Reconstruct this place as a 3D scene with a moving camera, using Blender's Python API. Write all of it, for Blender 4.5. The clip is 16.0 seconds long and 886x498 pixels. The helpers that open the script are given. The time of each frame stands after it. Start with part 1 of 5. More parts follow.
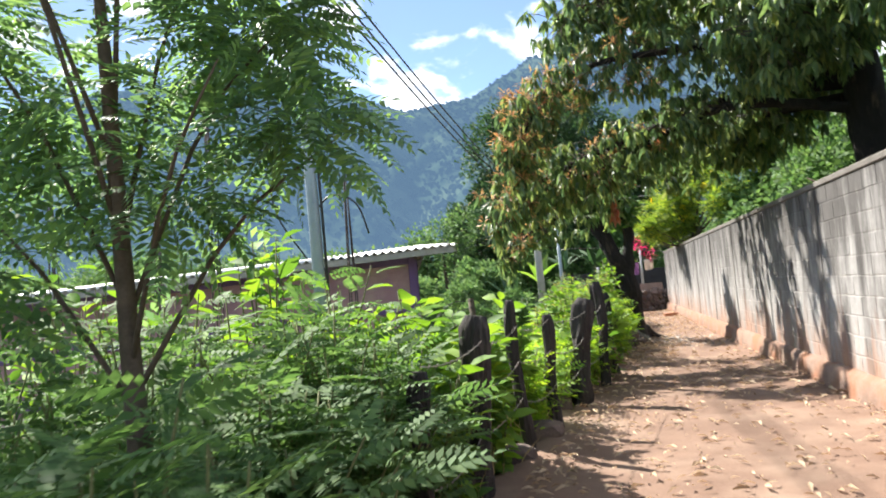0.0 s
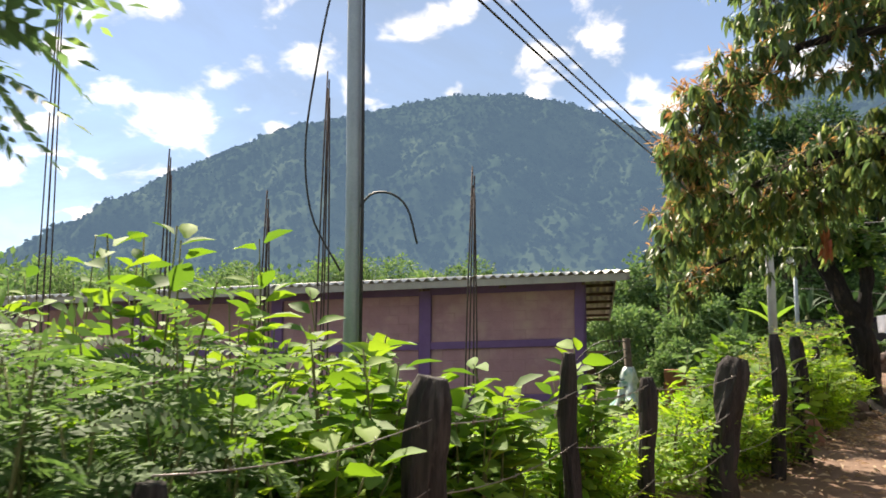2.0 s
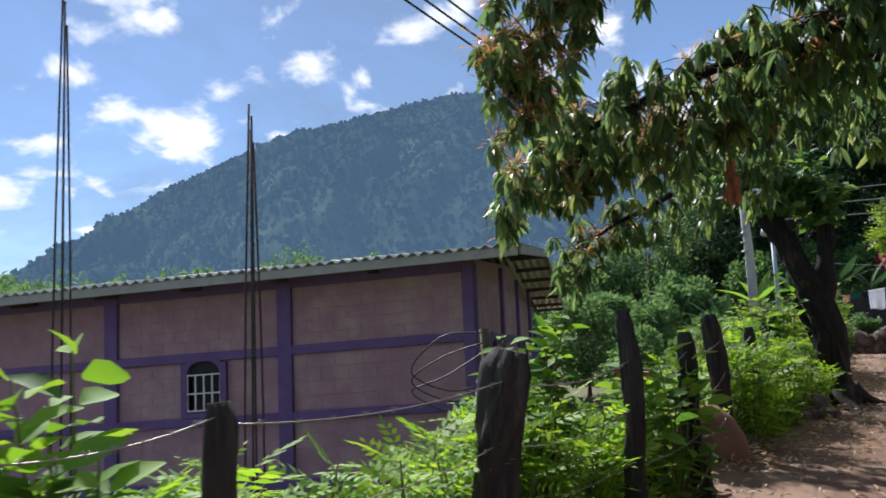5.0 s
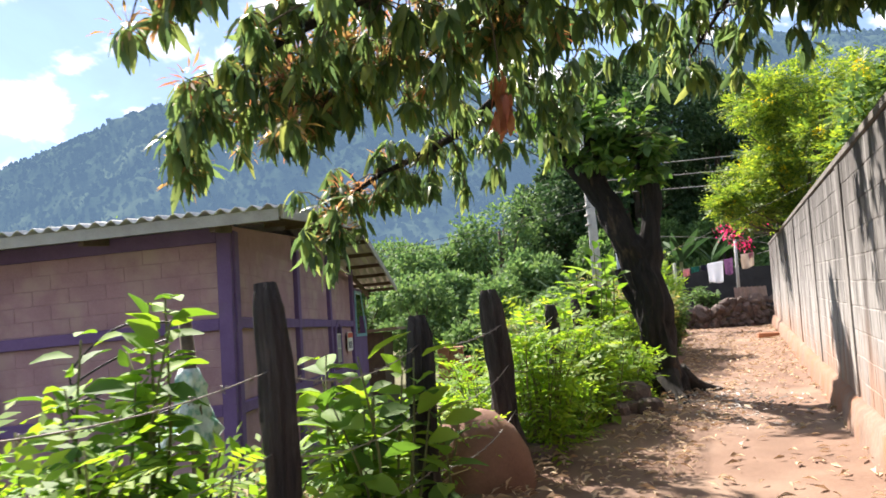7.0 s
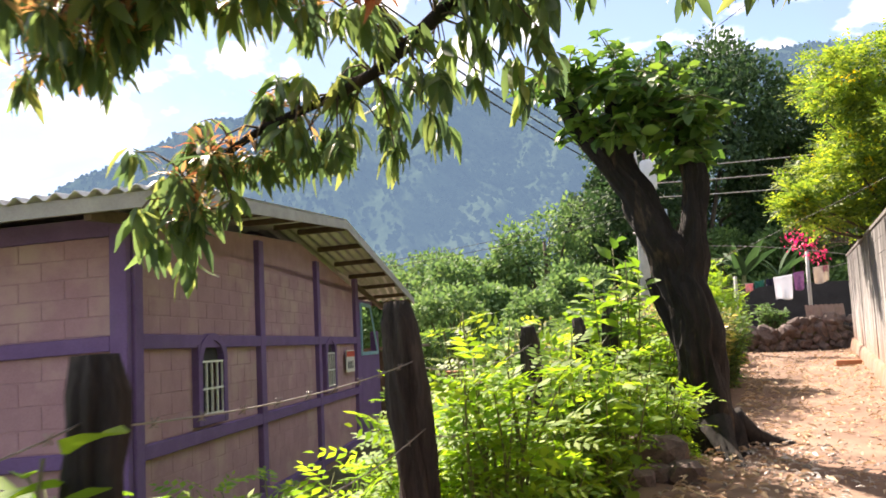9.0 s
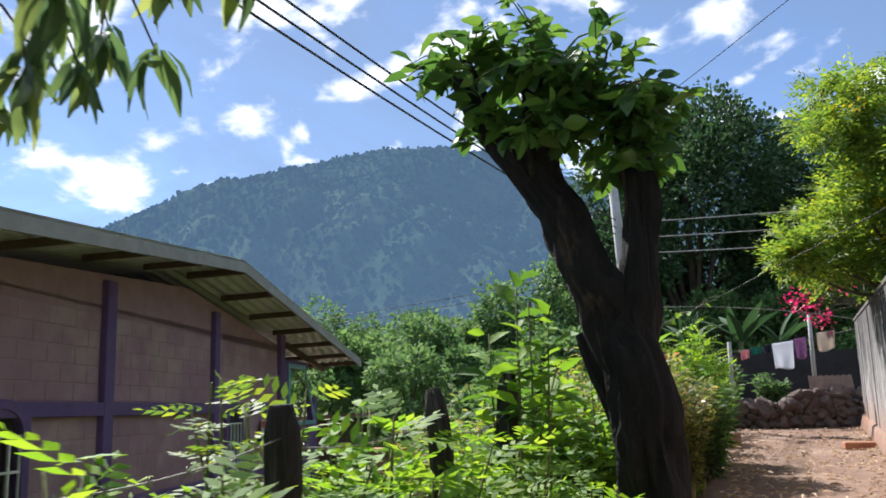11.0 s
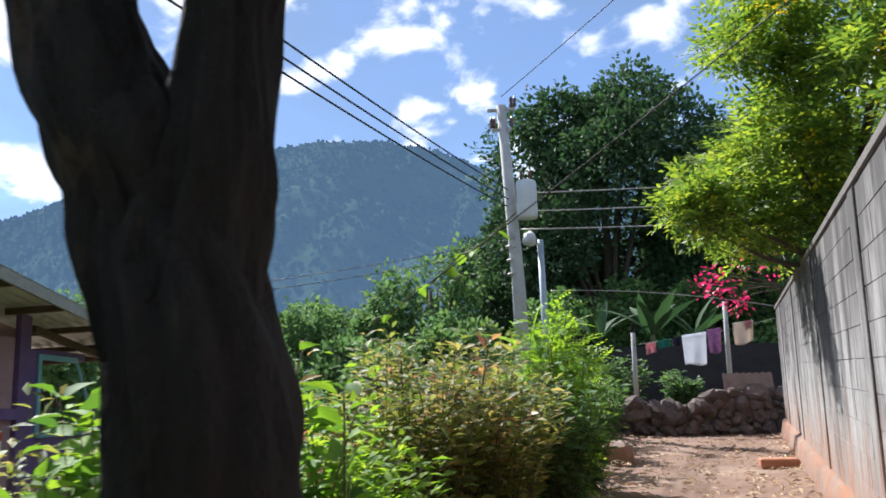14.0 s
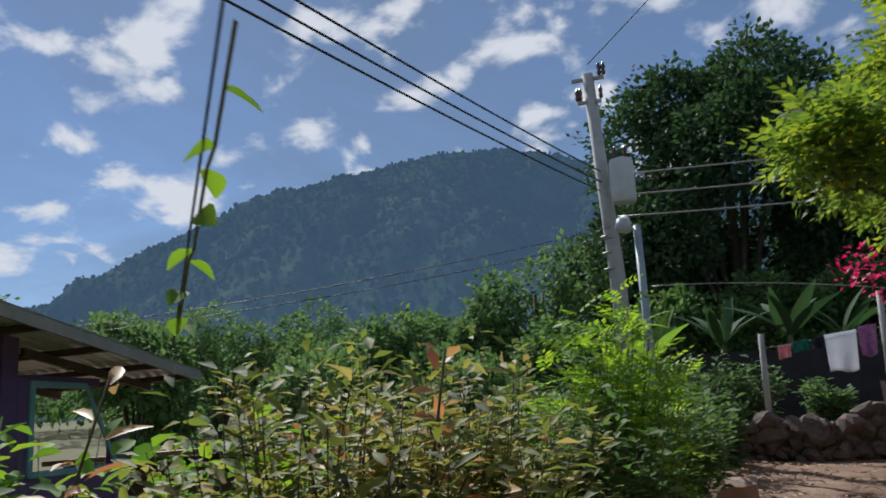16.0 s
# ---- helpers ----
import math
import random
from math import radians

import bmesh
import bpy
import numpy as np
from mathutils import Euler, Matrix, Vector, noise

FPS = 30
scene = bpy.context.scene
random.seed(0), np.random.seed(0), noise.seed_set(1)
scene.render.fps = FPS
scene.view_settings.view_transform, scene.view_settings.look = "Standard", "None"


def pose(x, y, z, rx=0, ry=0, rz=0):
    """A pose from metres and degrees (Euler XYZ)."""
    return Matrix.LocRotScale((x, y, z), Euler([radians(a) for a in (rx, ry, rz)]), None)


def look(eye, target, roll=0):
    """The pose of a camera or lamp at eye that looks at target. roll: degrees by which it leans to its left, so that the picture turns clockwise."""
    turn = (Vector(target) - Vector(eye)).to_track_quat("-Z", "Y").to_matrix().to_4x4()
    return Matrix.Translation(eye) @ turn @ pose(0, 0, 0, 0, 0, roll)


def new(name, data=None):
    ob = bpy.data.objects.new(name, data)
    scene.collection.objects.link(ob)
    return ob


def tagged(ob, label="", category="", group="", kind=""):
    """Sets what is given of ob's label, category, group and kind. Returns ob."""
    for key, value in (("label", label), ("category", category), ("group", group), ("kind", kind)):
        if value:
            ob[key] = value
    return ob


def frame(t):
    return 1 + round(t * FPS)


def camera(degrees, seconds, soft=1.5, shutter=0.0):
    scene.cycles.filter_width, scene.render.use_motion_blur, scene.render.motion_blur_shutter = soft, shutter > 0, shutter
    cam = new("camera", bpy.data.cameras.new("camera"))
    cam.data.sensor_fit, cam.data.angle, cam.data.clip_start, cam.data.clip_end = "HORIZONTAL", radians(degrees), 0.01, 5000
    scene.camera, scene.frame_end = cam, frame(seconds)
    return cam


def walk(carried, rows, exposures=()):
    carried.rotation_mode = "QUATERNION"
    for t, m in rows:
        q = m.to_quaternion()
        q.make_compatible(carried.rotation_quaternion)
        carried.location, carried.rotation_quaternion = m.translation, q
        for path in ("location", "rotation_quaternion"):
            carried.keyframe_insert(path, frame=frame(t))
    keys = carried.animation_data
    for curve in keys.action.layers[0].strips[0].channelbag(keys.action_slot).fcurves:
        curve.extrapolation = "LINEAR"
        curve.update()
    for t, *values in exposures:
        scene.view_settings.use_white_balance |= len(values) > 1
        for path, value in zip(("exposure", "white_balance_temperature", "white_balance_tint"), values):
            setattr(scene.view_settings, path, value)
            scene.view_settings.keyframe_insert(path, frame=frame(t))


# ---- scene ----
cam = camera(58.7, 16.0, soft=1.7, shutter=0.3)
METRES, EYE, TILT, LEAN, TURN = 19.3, 1.45, 3.5, 5.0, 0.0
ROWS = [
    (0.0, 0.0, 0.0, 0.0, 0.0, -0.3, 0.0),
    (0.5, 0.0176, 0.0282, 0.0013, 4.61, 2.28, -0.76),
    (1.0, 0.0347, 0.0536, 0.0011, 8.97, 2.79, -1.73),
    (1.5, 0.0517, 0.0853, 0.002, 13.66, 0.9, -3.87),
    (2.0, 0.0661, 0.1138, 0.002, 17.72, 0.49, -4.25),
    (2.5, 0.0793, 0.1436, 0.0005, 20.8, -0.12, -3.59),
    (3.0, 0.0907, 0.1726, -0.0017, 21.11, -0.56, -2.31),
    (5.5, 0.1423, 0.3128, -0.0106, 16.49, 0.79, -0.82),
    (6.0, 0.151, 0.3435, -0.0123, 12.89, 0.48, -0.59),
    (6.5, 0.1603, 0.3751, -0.0146, 9.55, -0.15, -0.68),
    (7.0, 0.1659, 0.4063, -0.0167, 9.1, -0.65, -0.88),
    (7.5, 0.1724, 0.437, -0.0188, 10.25, -0.94, -1.08),
    (8.0, 0.178, 0.4688, -0.0208, 11.86, -1.05, -1.24),
    (8.5, 0.1824, 0.4993, -0.0229, 13.43, -1.19, -1.34),
    (9.0, 0.1883, 0.5323, -0.0238, 13.4, 0.25, -1.38),
    (11.5, 0.223, 0.6799, -0.032, 13.54, 5.02, -2.62),
    (12.0, 0.2289, 0.7114, -0.0347, 12.63, 4.8, -2.63),
    (12.5, 0.2332, 0.743, -0.0375, 11.46, 4.62, -2.58),
    (13.0, 0.2433, 0.7732, -0.0392, 10.15, 4.61, -2.49),
    (13.5, 0.2516, 0.8019, -0.0388, 9.43, 4.64, -2.66),
    (14.0, 0.2612, 0.8305, -0.0392, 9.05, 4.85, -2.91),
    (14.5, 0.2709, 0.8631, -0.0378, 9.69, 5.15, -2.99),
    (15.0, 0.2759, 0.8917, -0.0366, 11.37, 5.52, -2.97),
    (15.5, 0.2815, 0.9193, -0.0368, 14.91, 6.18, -2.36),
    (16.0, 0.2836, 0.9492, -0.0392, 18.43, 5.12, -0.92),
]
EXPOSURES = [(0.0, 1.65, 6300, 10), (0.6, 1.8, 6900, 17), (1.5, 1.5, 7400, 15), (2.2, 1.2, 7100, 12), (3.0, 0.82, 6300, 10), (5.5, 0.75, 5850, 12), (6.0, 0.98, 5900, 11), (6.6, 1.5, 6300, 12),
             (7.5, 1.85, 6800, 19), (9.2, 1.95, 7200, 20), (11.3, 1.02, 5850, 12), (14.0, 1.12, 5800, 12), (15.0, 0.85, 5800, 10), (16.0, 0.08, 5900, 10)]
walk(cam, [(t, pose(0, 0, EYE, TILT, LEAN, TURN) @ pose(METRES * x, METRES * y, METRES * z, 90 + pitch, roll, yaw)) for t, x, y, z, yaw, pitch, roll in ROWS], EXPOSURES)

# ---- world and sun ----
SUN_DIR = Vector((-0.52, 0.62, 0.8)).normalized()
world = bpy.data.worlds.new("sky")
scene.world = world
world.use_nodes = True


def tree_of(owner):
    owner.use_nodes = True
    owner.node_tree.nodes.clear()
    return owner.node_tree


def add(nt, kind, **values):
    n = nt.nodes.new(kind)
    for key, value in values.items():
        n.inputs[key.replace("_", " ")].default_value = value
    return n


nt = tree_of(world)
sky = nt.nodes.new("ShaderNodeTexSky")
sky.sky_type, sky.sun_disc = "NISHITA", False
sky.sun_elevation, sky.sun_rotation = math.asin(SUN_DIR.z), math.atan2(SUN_DIR.x, SUN_DIR.y)
sky.dust_density, sky.air_density, sky.ozone_density = 0.1, 0.7, 2.0
coord = nt.nodes.new("ShaderNodeTexCoord")
split = nt.nodes.new("ShaderNodeSeparateXYZ")
nt.links.new(coord.outputs["Generated"], split.inputs[0])
lift = nt.nodes.new("ShaderNodeMath")
lift.operation = "ADD"
lift.inputs[1].default_value = 0.5
nt.links.new(split.outputs["Z"], lift.inputs[0])
flat = nt.nodes.new("ShaderNodeVectorMath")
flat.operation = "DIVIDE"
comb = nt.nodes.new("ShaderNodeCombineXYZ")
for i in range(3):
    nt.links.new(lift.outputs[0], comb.inputs[i])
nt.links.new(coord.outputs["Generated"], flat.inputs[0])
nt.links.new(comb.outputs[0], flat.inputs[1])
cl = add(nt, "ShaderNodeTexNoise", Scale=8.5, Detail=9.0, Roughness=0.5, Distortion=0.25)
cl.location = (0, 0)
nt.links.new(flat.outputs[0], cl.inputs["Vector"])
ramp = nt.nodes.new("ShaderNodeMapRange")
ramp.interpolation_type = "SMOOTHSTEP"
ramp.inputs["From Min"].default_value, ramp.inputs["From Max"].default_value = 0.5, 0.63
nt.links.new(cl.outputs["Fac"], ramp.inputs["Value"])
mix = nt.nodes.new("ShaderNodeMix")
mix.data_type = "RGBA"
mix.inputs["B"].default_value = (7.4, 7.4, 7.5, 1)
nt.links.new(ramp.outputs[0], mix.inputs["Factor"])
# Thin high haze between the clouds.
veil = add(nt, "ShaderNodeTexNoise", Scale=2.2, Detail=6.0, Roughness=0.6, Distortion=0.6)
nt.links.new(flat.outputs[0], veil.inputs["Vector"])
vr = nt.nodes.new("ShaderNodeMapRange")
vr.inputs["From Min"].default_value, vr.inputs["From Max"].default_value = 0.3, 0.75
vr.inputs["To Min"].default_value, vr.inputs["To Max"].default_value = 0.12, 0.75
nt.links.new(veil.outputs["Fac"], vr.inputs["Value"])
hz = nt.nodes.new("ShaderNodeMix")
hz.data_type = "RGBA"
hz.inputs["B"].default_value = (1.7, 2.2, 2.8, 1)
nt.links.new(vr.outputs[0], hz.inputs["Factor"])
nt.links.new(sky.outputs[0], hz.inputs["A"])
nt.links.new(hz.outputs["Result"], mix.inputs["A"])
bg = add(nt, "ShaderNodeBackground", Strength=0.088)
nt.links.new(mix.outputs["Result"], bg.inputs["Color"])
nt.links.new(bg.outputs[0], nt.nodes.new("ShaderNodeOutputWorld").inputs[0])

sun = new("sun", bpy.data.lights.new("sun", "SUN"))
sun.data.energy, sun.data.angle, sun.data.color = 5.0, radians(1.0), (1.0, 0.93, 0.82)
sun.matrix_world = look(SUN_DIR * 60, (0, 0, 0))


# ---- materials ----
def surface(name, dark, light, scale=6.0, rough=0.85, metal=0.0, bump=0.3, fine=60.0, stain=None, stain_scale=1.2, stain_at=(0.5, 0.7), vary=0.0, stretch=None, zones=()):
    """Two-scale noise colour with relief; stain: a second colour in blotches; zones: streaky stains (colour, z where none, z where full, how strong); vary: brightness change from piece to piece."""
    m = bpy.data.materials.new(name)
    nt = tree_of(m)
    out = nt.nodes.new("ShaderNodeOutputMaterial")
    b = add(nt, "ShaderNodeBsdfPrincipled", Roughness=rough, Metallic=metal)
    src = nt.nodes.new("ShaderNodeNewGeometry").outputs["Position"]
    if stretch:
        mp = nt.nodes.new("ShaderNodeMapping")
        mp.inputs["Scale"].default_value = stretch
        nt.links.new(src, mp.inputs[0])
        src = mp.outputs[0]
    n1 = add(nt, "ShaderNodeTexNoise", Scale=scale, Detail=7.0, Roughness=0.6)
    n2 = add(nt, "ShaderNodeTexNoise", Scale=fine, Detail=4.0, Roughness=0.65)
    for n in (n1, n2):
        nt.links.new(src, n.inputs["Vector"])
    r = nt.nodes.new("ShaderNodeMapRange")
    r.inputs["From Min"].default_value, r.inputs["From Max"].default_value = 0.3, 0.7
    s = nt.nodes.new("ShaderNodeMath")
    s.operation = "MULTIPLY_ADD"
    s.inputs[1].default_value = 0.4
    nt.links.new(n2.outputs["Fac"], s.inputs[0])
    t2 = nt.nodes.new("ShaderNodeMath")
    t2.operation = "MULTIPLY"
    t2.inputs[1].default_value = 0.6
    nt.links.new(n1.outputs["Fac"], t2.inputs[0])
    nt.links.new(t2.outputs[0], s.inputs[2])
    nt.links.new(s.outputs[0], r.inputs["Value"])
    c = nt.nodes.new("ShaderNodeMix")
    c.data_type = "RGBA"
    c.inputs["A"].default_value, c.inputs["B"].default_value = (*dark, 1), (*light, 1)
    nt.links.new(r.outputs[0], c.inputs["Factor"])
    colour = c.outputs["Result"]
    if stain:
        n3 = add(nt, "ShaderNodeTexNoise", Scale=stain_scale, Detail=6.0, Roughness=0.6)
        nt.links.new(src, n3.inputs["Vector"])
        r3 = nt.nodes.new("ShaderNodeMapRange")
        r3.inputs["From Min"].default_value, r3.inputs["From Max"].default_value = stain_at
        nt.links.new(n3.outputs["Fac"], r3.inputs["Value"])
        c3 = nt.nodes.new("ShaderNodeMix")
        c3.data_type = "RGBA"
        c3.inputs["B"].default_value = (*stain, 1)
        nt.links.new(colour, c3.inputs["A"])
        nt.links.new(r3.outputs[0], c3.inputs["Factor"])
        colour = c3.outputs["Result"]
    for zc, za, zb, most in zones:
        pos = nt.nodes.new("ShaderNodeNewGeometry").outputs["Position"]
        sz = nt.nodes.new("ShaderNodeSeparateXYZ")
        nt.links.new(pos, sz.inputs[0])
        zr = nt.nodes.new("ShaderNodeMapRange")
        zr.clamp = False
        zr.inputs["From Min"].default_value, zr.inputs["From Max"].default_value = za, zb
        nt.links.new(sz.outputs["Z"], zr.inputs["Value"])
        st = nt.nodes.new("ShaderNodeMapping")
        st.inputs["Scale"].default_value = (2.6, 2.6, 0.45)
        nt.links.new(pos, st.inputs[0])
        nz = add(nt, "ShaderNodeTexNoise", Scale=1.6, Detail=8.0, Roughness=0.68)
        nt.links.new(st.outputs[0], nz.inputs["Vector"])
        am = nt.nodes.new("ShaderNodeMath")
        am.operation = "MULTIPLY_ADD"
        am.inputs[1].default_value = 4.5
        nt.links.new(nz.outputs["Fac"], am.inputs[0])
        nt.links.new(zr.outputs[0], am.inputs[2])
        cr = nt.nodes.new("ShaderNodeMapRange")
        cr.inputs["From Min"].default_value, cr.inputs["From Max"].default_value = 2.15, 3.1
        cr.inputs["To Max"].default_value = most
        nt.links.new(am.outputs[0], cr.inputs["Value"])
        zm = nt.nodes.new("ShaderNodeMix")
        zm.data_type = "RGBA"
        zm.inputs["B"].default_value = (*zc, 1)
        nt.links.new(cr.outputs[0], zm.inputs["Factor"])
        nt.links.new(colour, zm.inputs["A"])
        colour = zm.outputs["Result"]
    if vary:
        oi = nt.nodes.new("ShaderNodeObjectInfo")
        ge = nt.nodes.new("ShaderNodeNewGeometry")
        sm = nt.nodes.new("ShaderNodeMath")
        sm.operation = "ADD"
        nt.links.new(oi.outputs["Random"], sm.inputs[0])
        nt.links.new(ge.outputs["Random Per Island"], sm.inputs[1])
        rr = nt.nodes.new("ShaderNodeMapRange")
        rr.inputs["From Max"].default_value = 2.0
        rr.inputs["To Min"].default_value, rr.inputs["To Max"].default_value = 1 - vary, 1 + vary
        nt.links.new(sm.outputs[0], rr.inputs["Value"])
        hs = nt.nodes.new("ShaderNodeHueSaturation")
        nt.links.new(rr.outputs[0], hs.inputs["Value"])
        nt.links.new(colour, hs.inputs["Color"])
        colour = hs.outputs[0]
    nt.links.new(colour, b.inputs["Base Color"])
    if bump:
        bp = add(nt, "ShaderNodeBump", Strength=bump, Distance=0.02)
        nt.links.new(s.outputs[0], bp.inputs["Height"])
        nt.links.new(bp.outputs[0], b.inputs["Normal"])
    nt.links.new(b.outputs[0], out.inputs[0])
    return m


def leafage(name, colours, trans=0.45, rough=0.5):
    """Leaf: colour differs from leaf to leaf, light shines through."""
    m = bpy.data.materials.new(name)
    nt = tree_of(m)
    out = nt.nodes.new("ShaderNodeOutputMaterial")
    ge = nt.nodes.new("ShaderNodeNewGeometry")
    cr = nt.nodes.new("ShaderNodeValToRGB")
    el = cr.color_ramp.elements
    while len(el) < len(colours):
        el.new(0.5)
    for i, c in enumerate(colours):
        el[i].position, el[i].color = i / max(1, len(colours) - 1), (*c, 1)
    nt.links.new(ge.outputs["Random Per Island"], cr.inputs[0])
    b = add(nt, "ShaderNodeBsdfPrincipled", Roughness=rough)
    nt.links.new(cr.outputs[0], b.inputs["Base Color"])
    tr = nt.nodes.new("ShaderNodeBsdfTranslucent")
    hs = add(nt, "ShaderNodeHueSaturation", Value=1.9, Saturation=1.08, Hue=0.487)
    nt.links.new(cr.outputs[0], hs.inputs["Color"])
    nt.links.new(hs.outputs[0], tr.inputs["Color"])
    mx = nt.nodes.new("ShaderNodeMixShader")
    mx.inputs[0].default_value = trans
    nt.links.new(b.outputs[0], mx.inputs[1])
    nt.links.new(tr.outputs[0], mx.inputs[2])
    nt.links.new(mx.outputs[0], out.inputs[0])
    return m


DIRT = surface("dirt", (0.12, 0.068, 0.045), (0.24, 0.15, 0.103), 1.6, 0.95, bump=0.5, fine=45, stain=(0.28, 0.195, 0.14), stain_scale=0.7)
SOIL = surface("soil_grass", (0.05, 0.055, 0.02), (0.14, 0.13, 0.05), 2.5, 0.95, bump=0.5, fine=30)
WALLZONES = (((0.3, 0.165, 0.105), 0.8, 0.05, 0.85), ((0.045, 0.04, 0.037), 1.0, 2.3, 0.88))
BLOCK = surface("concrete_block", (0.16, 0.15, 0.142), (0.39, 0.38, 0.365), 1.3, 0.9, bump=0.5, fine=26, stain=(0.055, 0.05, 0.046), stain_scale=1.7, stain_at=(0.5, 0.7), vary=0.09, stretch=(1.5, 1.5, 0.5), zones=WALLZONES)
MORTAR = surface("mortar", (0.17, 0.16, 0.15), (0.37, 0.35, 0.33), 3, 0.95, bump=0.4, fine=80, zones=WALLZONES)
FOOTING = surface("earth_stained_footing", (0.14, 0.09, 0.066), (0.31, 0.215, 0.165), 2.5, 0.95, bump=1.0, fine=14, stain=(0.26, 0.12, 0.065), stain_scale=2.2, stain_at=(0.4, 0.62))
COPING = surface("mossy_coping", (0.06, 0.055, 0.045), (0.2, 0.18, 0.16), 3, 0.95, bump=0.6, fine=50)
STONE = surface("field_stone", (0.04, 0.03, 0.027), (0.18, 0.13, 0.11), 5, 0.9, bump=0.8, fine=40, vary=0.35)
BARK = surface("dark_bark", (0.005, 0.005, 0.005), (0.03, 0.025, 0.023), 7, 0.95, bump=1.0, fine=45, stain=(0.11, 0.075, 0.052), stain_scale=3, stain_at=(0.58, 0.7), stretch=(2.2, 2.2, 0.6))
TWIG = surface("twig_bark", (0.05, 0.035, 0.022), (0.13, 0.1, 0.07), 14, 0.9, bump=0.3)
GREENSTEM = surface("green_stem", (0.09, 0.1, 0.03), (0.16, 0.17, 0.06), 14, 0.8, bump=0.2)
POSTWOOD = surface("weathered_post", (0.013, 0.012, 0.012), (0.075, 0.064, 0.06), 7, 0.95, bump=1.0, fine=40, stain=(0.14, 0.12, 0.11), stain_scale=5, stain_at=(0.55, 0.75), stretch=(2.5, 2.5, 0.2))
ADOBE = surface("pink_block", (0.32, 0.18, 0.215), (0.47, 0.29, 0.34), 3, 0.9, bump=0.35, fine=60, vary=0.07, stain=(0.46, 0.33, 0.31), stain_scale=1.5)
JOINT = surface("pink_joint", (0.31, 0.175, 0.205), (0.45, 0.28, 0.325), 5, 0.95, bump=0.3)
PURPLE = surface("purple_paint", (0.12, 0.065, 0.19), (0.2, 0.12, 0.3), 3, 0.75, bump=0.2, fine=50, stain=(0.16, 0.12, 0.18), stain_scale=2.5, stain_at=(0.6, 0.85))
ZINC = surface("galvanised_sheet", (0.5, 0.5, 0.48), (0.72, 0.71, 0.67), 4, 0.5, 0.35, bump=0.1, fine=30, stain=(0.3, 0.2, 0.14), stain_scale=1.5, stain_at=(0.6, 0.8))
FASCIA = surface("grey_fascia", (0.26, 0.25, 0.24), (0.42, 0.41, 0.39), 5, 0.8, bump=0.2)
RAFTER = surface("rafter_wood", (0.07, 0.045, 0.035), (0.16, 0.11, 0.08), 8, 0.9, bump=0.3)
WHITEIRON = surface("white_iron", (0.65, 0.65, 0.63), (0.8, 0.8, 0.78), 12, 0.5, bump=0.05)
BLUEFRAME = surface("blue_paint", (0.16, 0.36, 0.47), (0.28, 0.5, 0.6), 8, 0.6, bump=0.1)
# Near-black colour in place of the darkness inside the rooms; backdrop_wall shares it.
NEARBLACK = surface("near_black", (0.02, 0.018, 0.02), (0.05, 0.045, 0.05), 4, 0.95, bump=0.1)
STEELPOLE = surface("painted_steel", (0.24, 0.29, 0.32), (0.36, 0.42, 0.46), 3, 0.5, 0.25, bump=0.08)
CONCPOLE = surface("pole_concrete", (0.33, 0.33, 0.32), (0.5, 0.5, 0.48), 4, 0.85, bump=0.3, fine=50, stain=(0.2, 0.19, 0.18), stain_scale=2, stain_at=(0.55, 0.8))
TANK = surface("transformer_grey", (0.45, 0.47, 0.48), (0.6, 0.62, 0.63), 5, 0.5, 0.1, bump=0.05)
CERAMIC = surface("brown_ceramic", (0.06, 0.03, 0.025), (0.12, 0.06, 0.05), 10, 0.3, bump=0.0)
CABLE = surface("black_cable", (0.012, 0.012, 0.013), (0.03, 0.03, 0.03), 20, 0.6, bump=0.0)
WIRE = surface("fence_wire", (0.25, 0.23, 0.21), (0.45, 0.42, 0.4), 20, 0.5, 0.6, bump=0.0)
REBAR = surface("rusty_rebar", (0.03, 0.024, 0.024), (0.08, 0.055, 0.05), 20, 0.8, 0.2, bump=0.3)
CLAY = surface("clay", (0.3, 0.12, 0.06), (0.44, 0.21, 0.12), 4, 0.9, bump=0.4)
DOMECLAY = surface("dull_terracotta", (0.15, 0.075, 0.05), (0.26, 0.14, 0.09), 4, 0.9, bump=0.4)
PLASTIC = surface("bag_plastic", (0.42, 0.52, 0.48), (0.74, 0.8, 0.76), 9, 0.4, bump=0.6, stain=(0.18, 0.36, 0.31), stain_scale=9, stain_at=(0.48, 0.6))
RUST = surface("rusty_sheet", (0.2, 0.13, 0.1), (0.36, 0.26, 0.21), 5, 0.8, 0.2, bump=0.3)


def fabric(name, dark, light, scale):
    """Thin woven cloth that lets some light through."""
    m = surface(name, dark, light, scale, 0.9, bump=0.2)
    nt = m.node_tree
    b, out = nt.nodes["Principled BSDF"], nt.nodes["Material Output"]
    tr = nt.nodes.new("ShaderNodeBsdfTranslucent")
    nt.links.new(b.inputs["Base Color"].links[0].from_socket, tr.inputs["Color"])
    mx = nt.nodes.new("ShaderNodeMixShader")
    mx.inputs[0].default_value = 0.45
    nt.links.new(b.outputs[0], mx.inputs[1])
    nt.links.new(tr.outputs[0], mx.inputs[2])
    nt.links.new(mx.outputs[0], out.inputs[0])
    return m


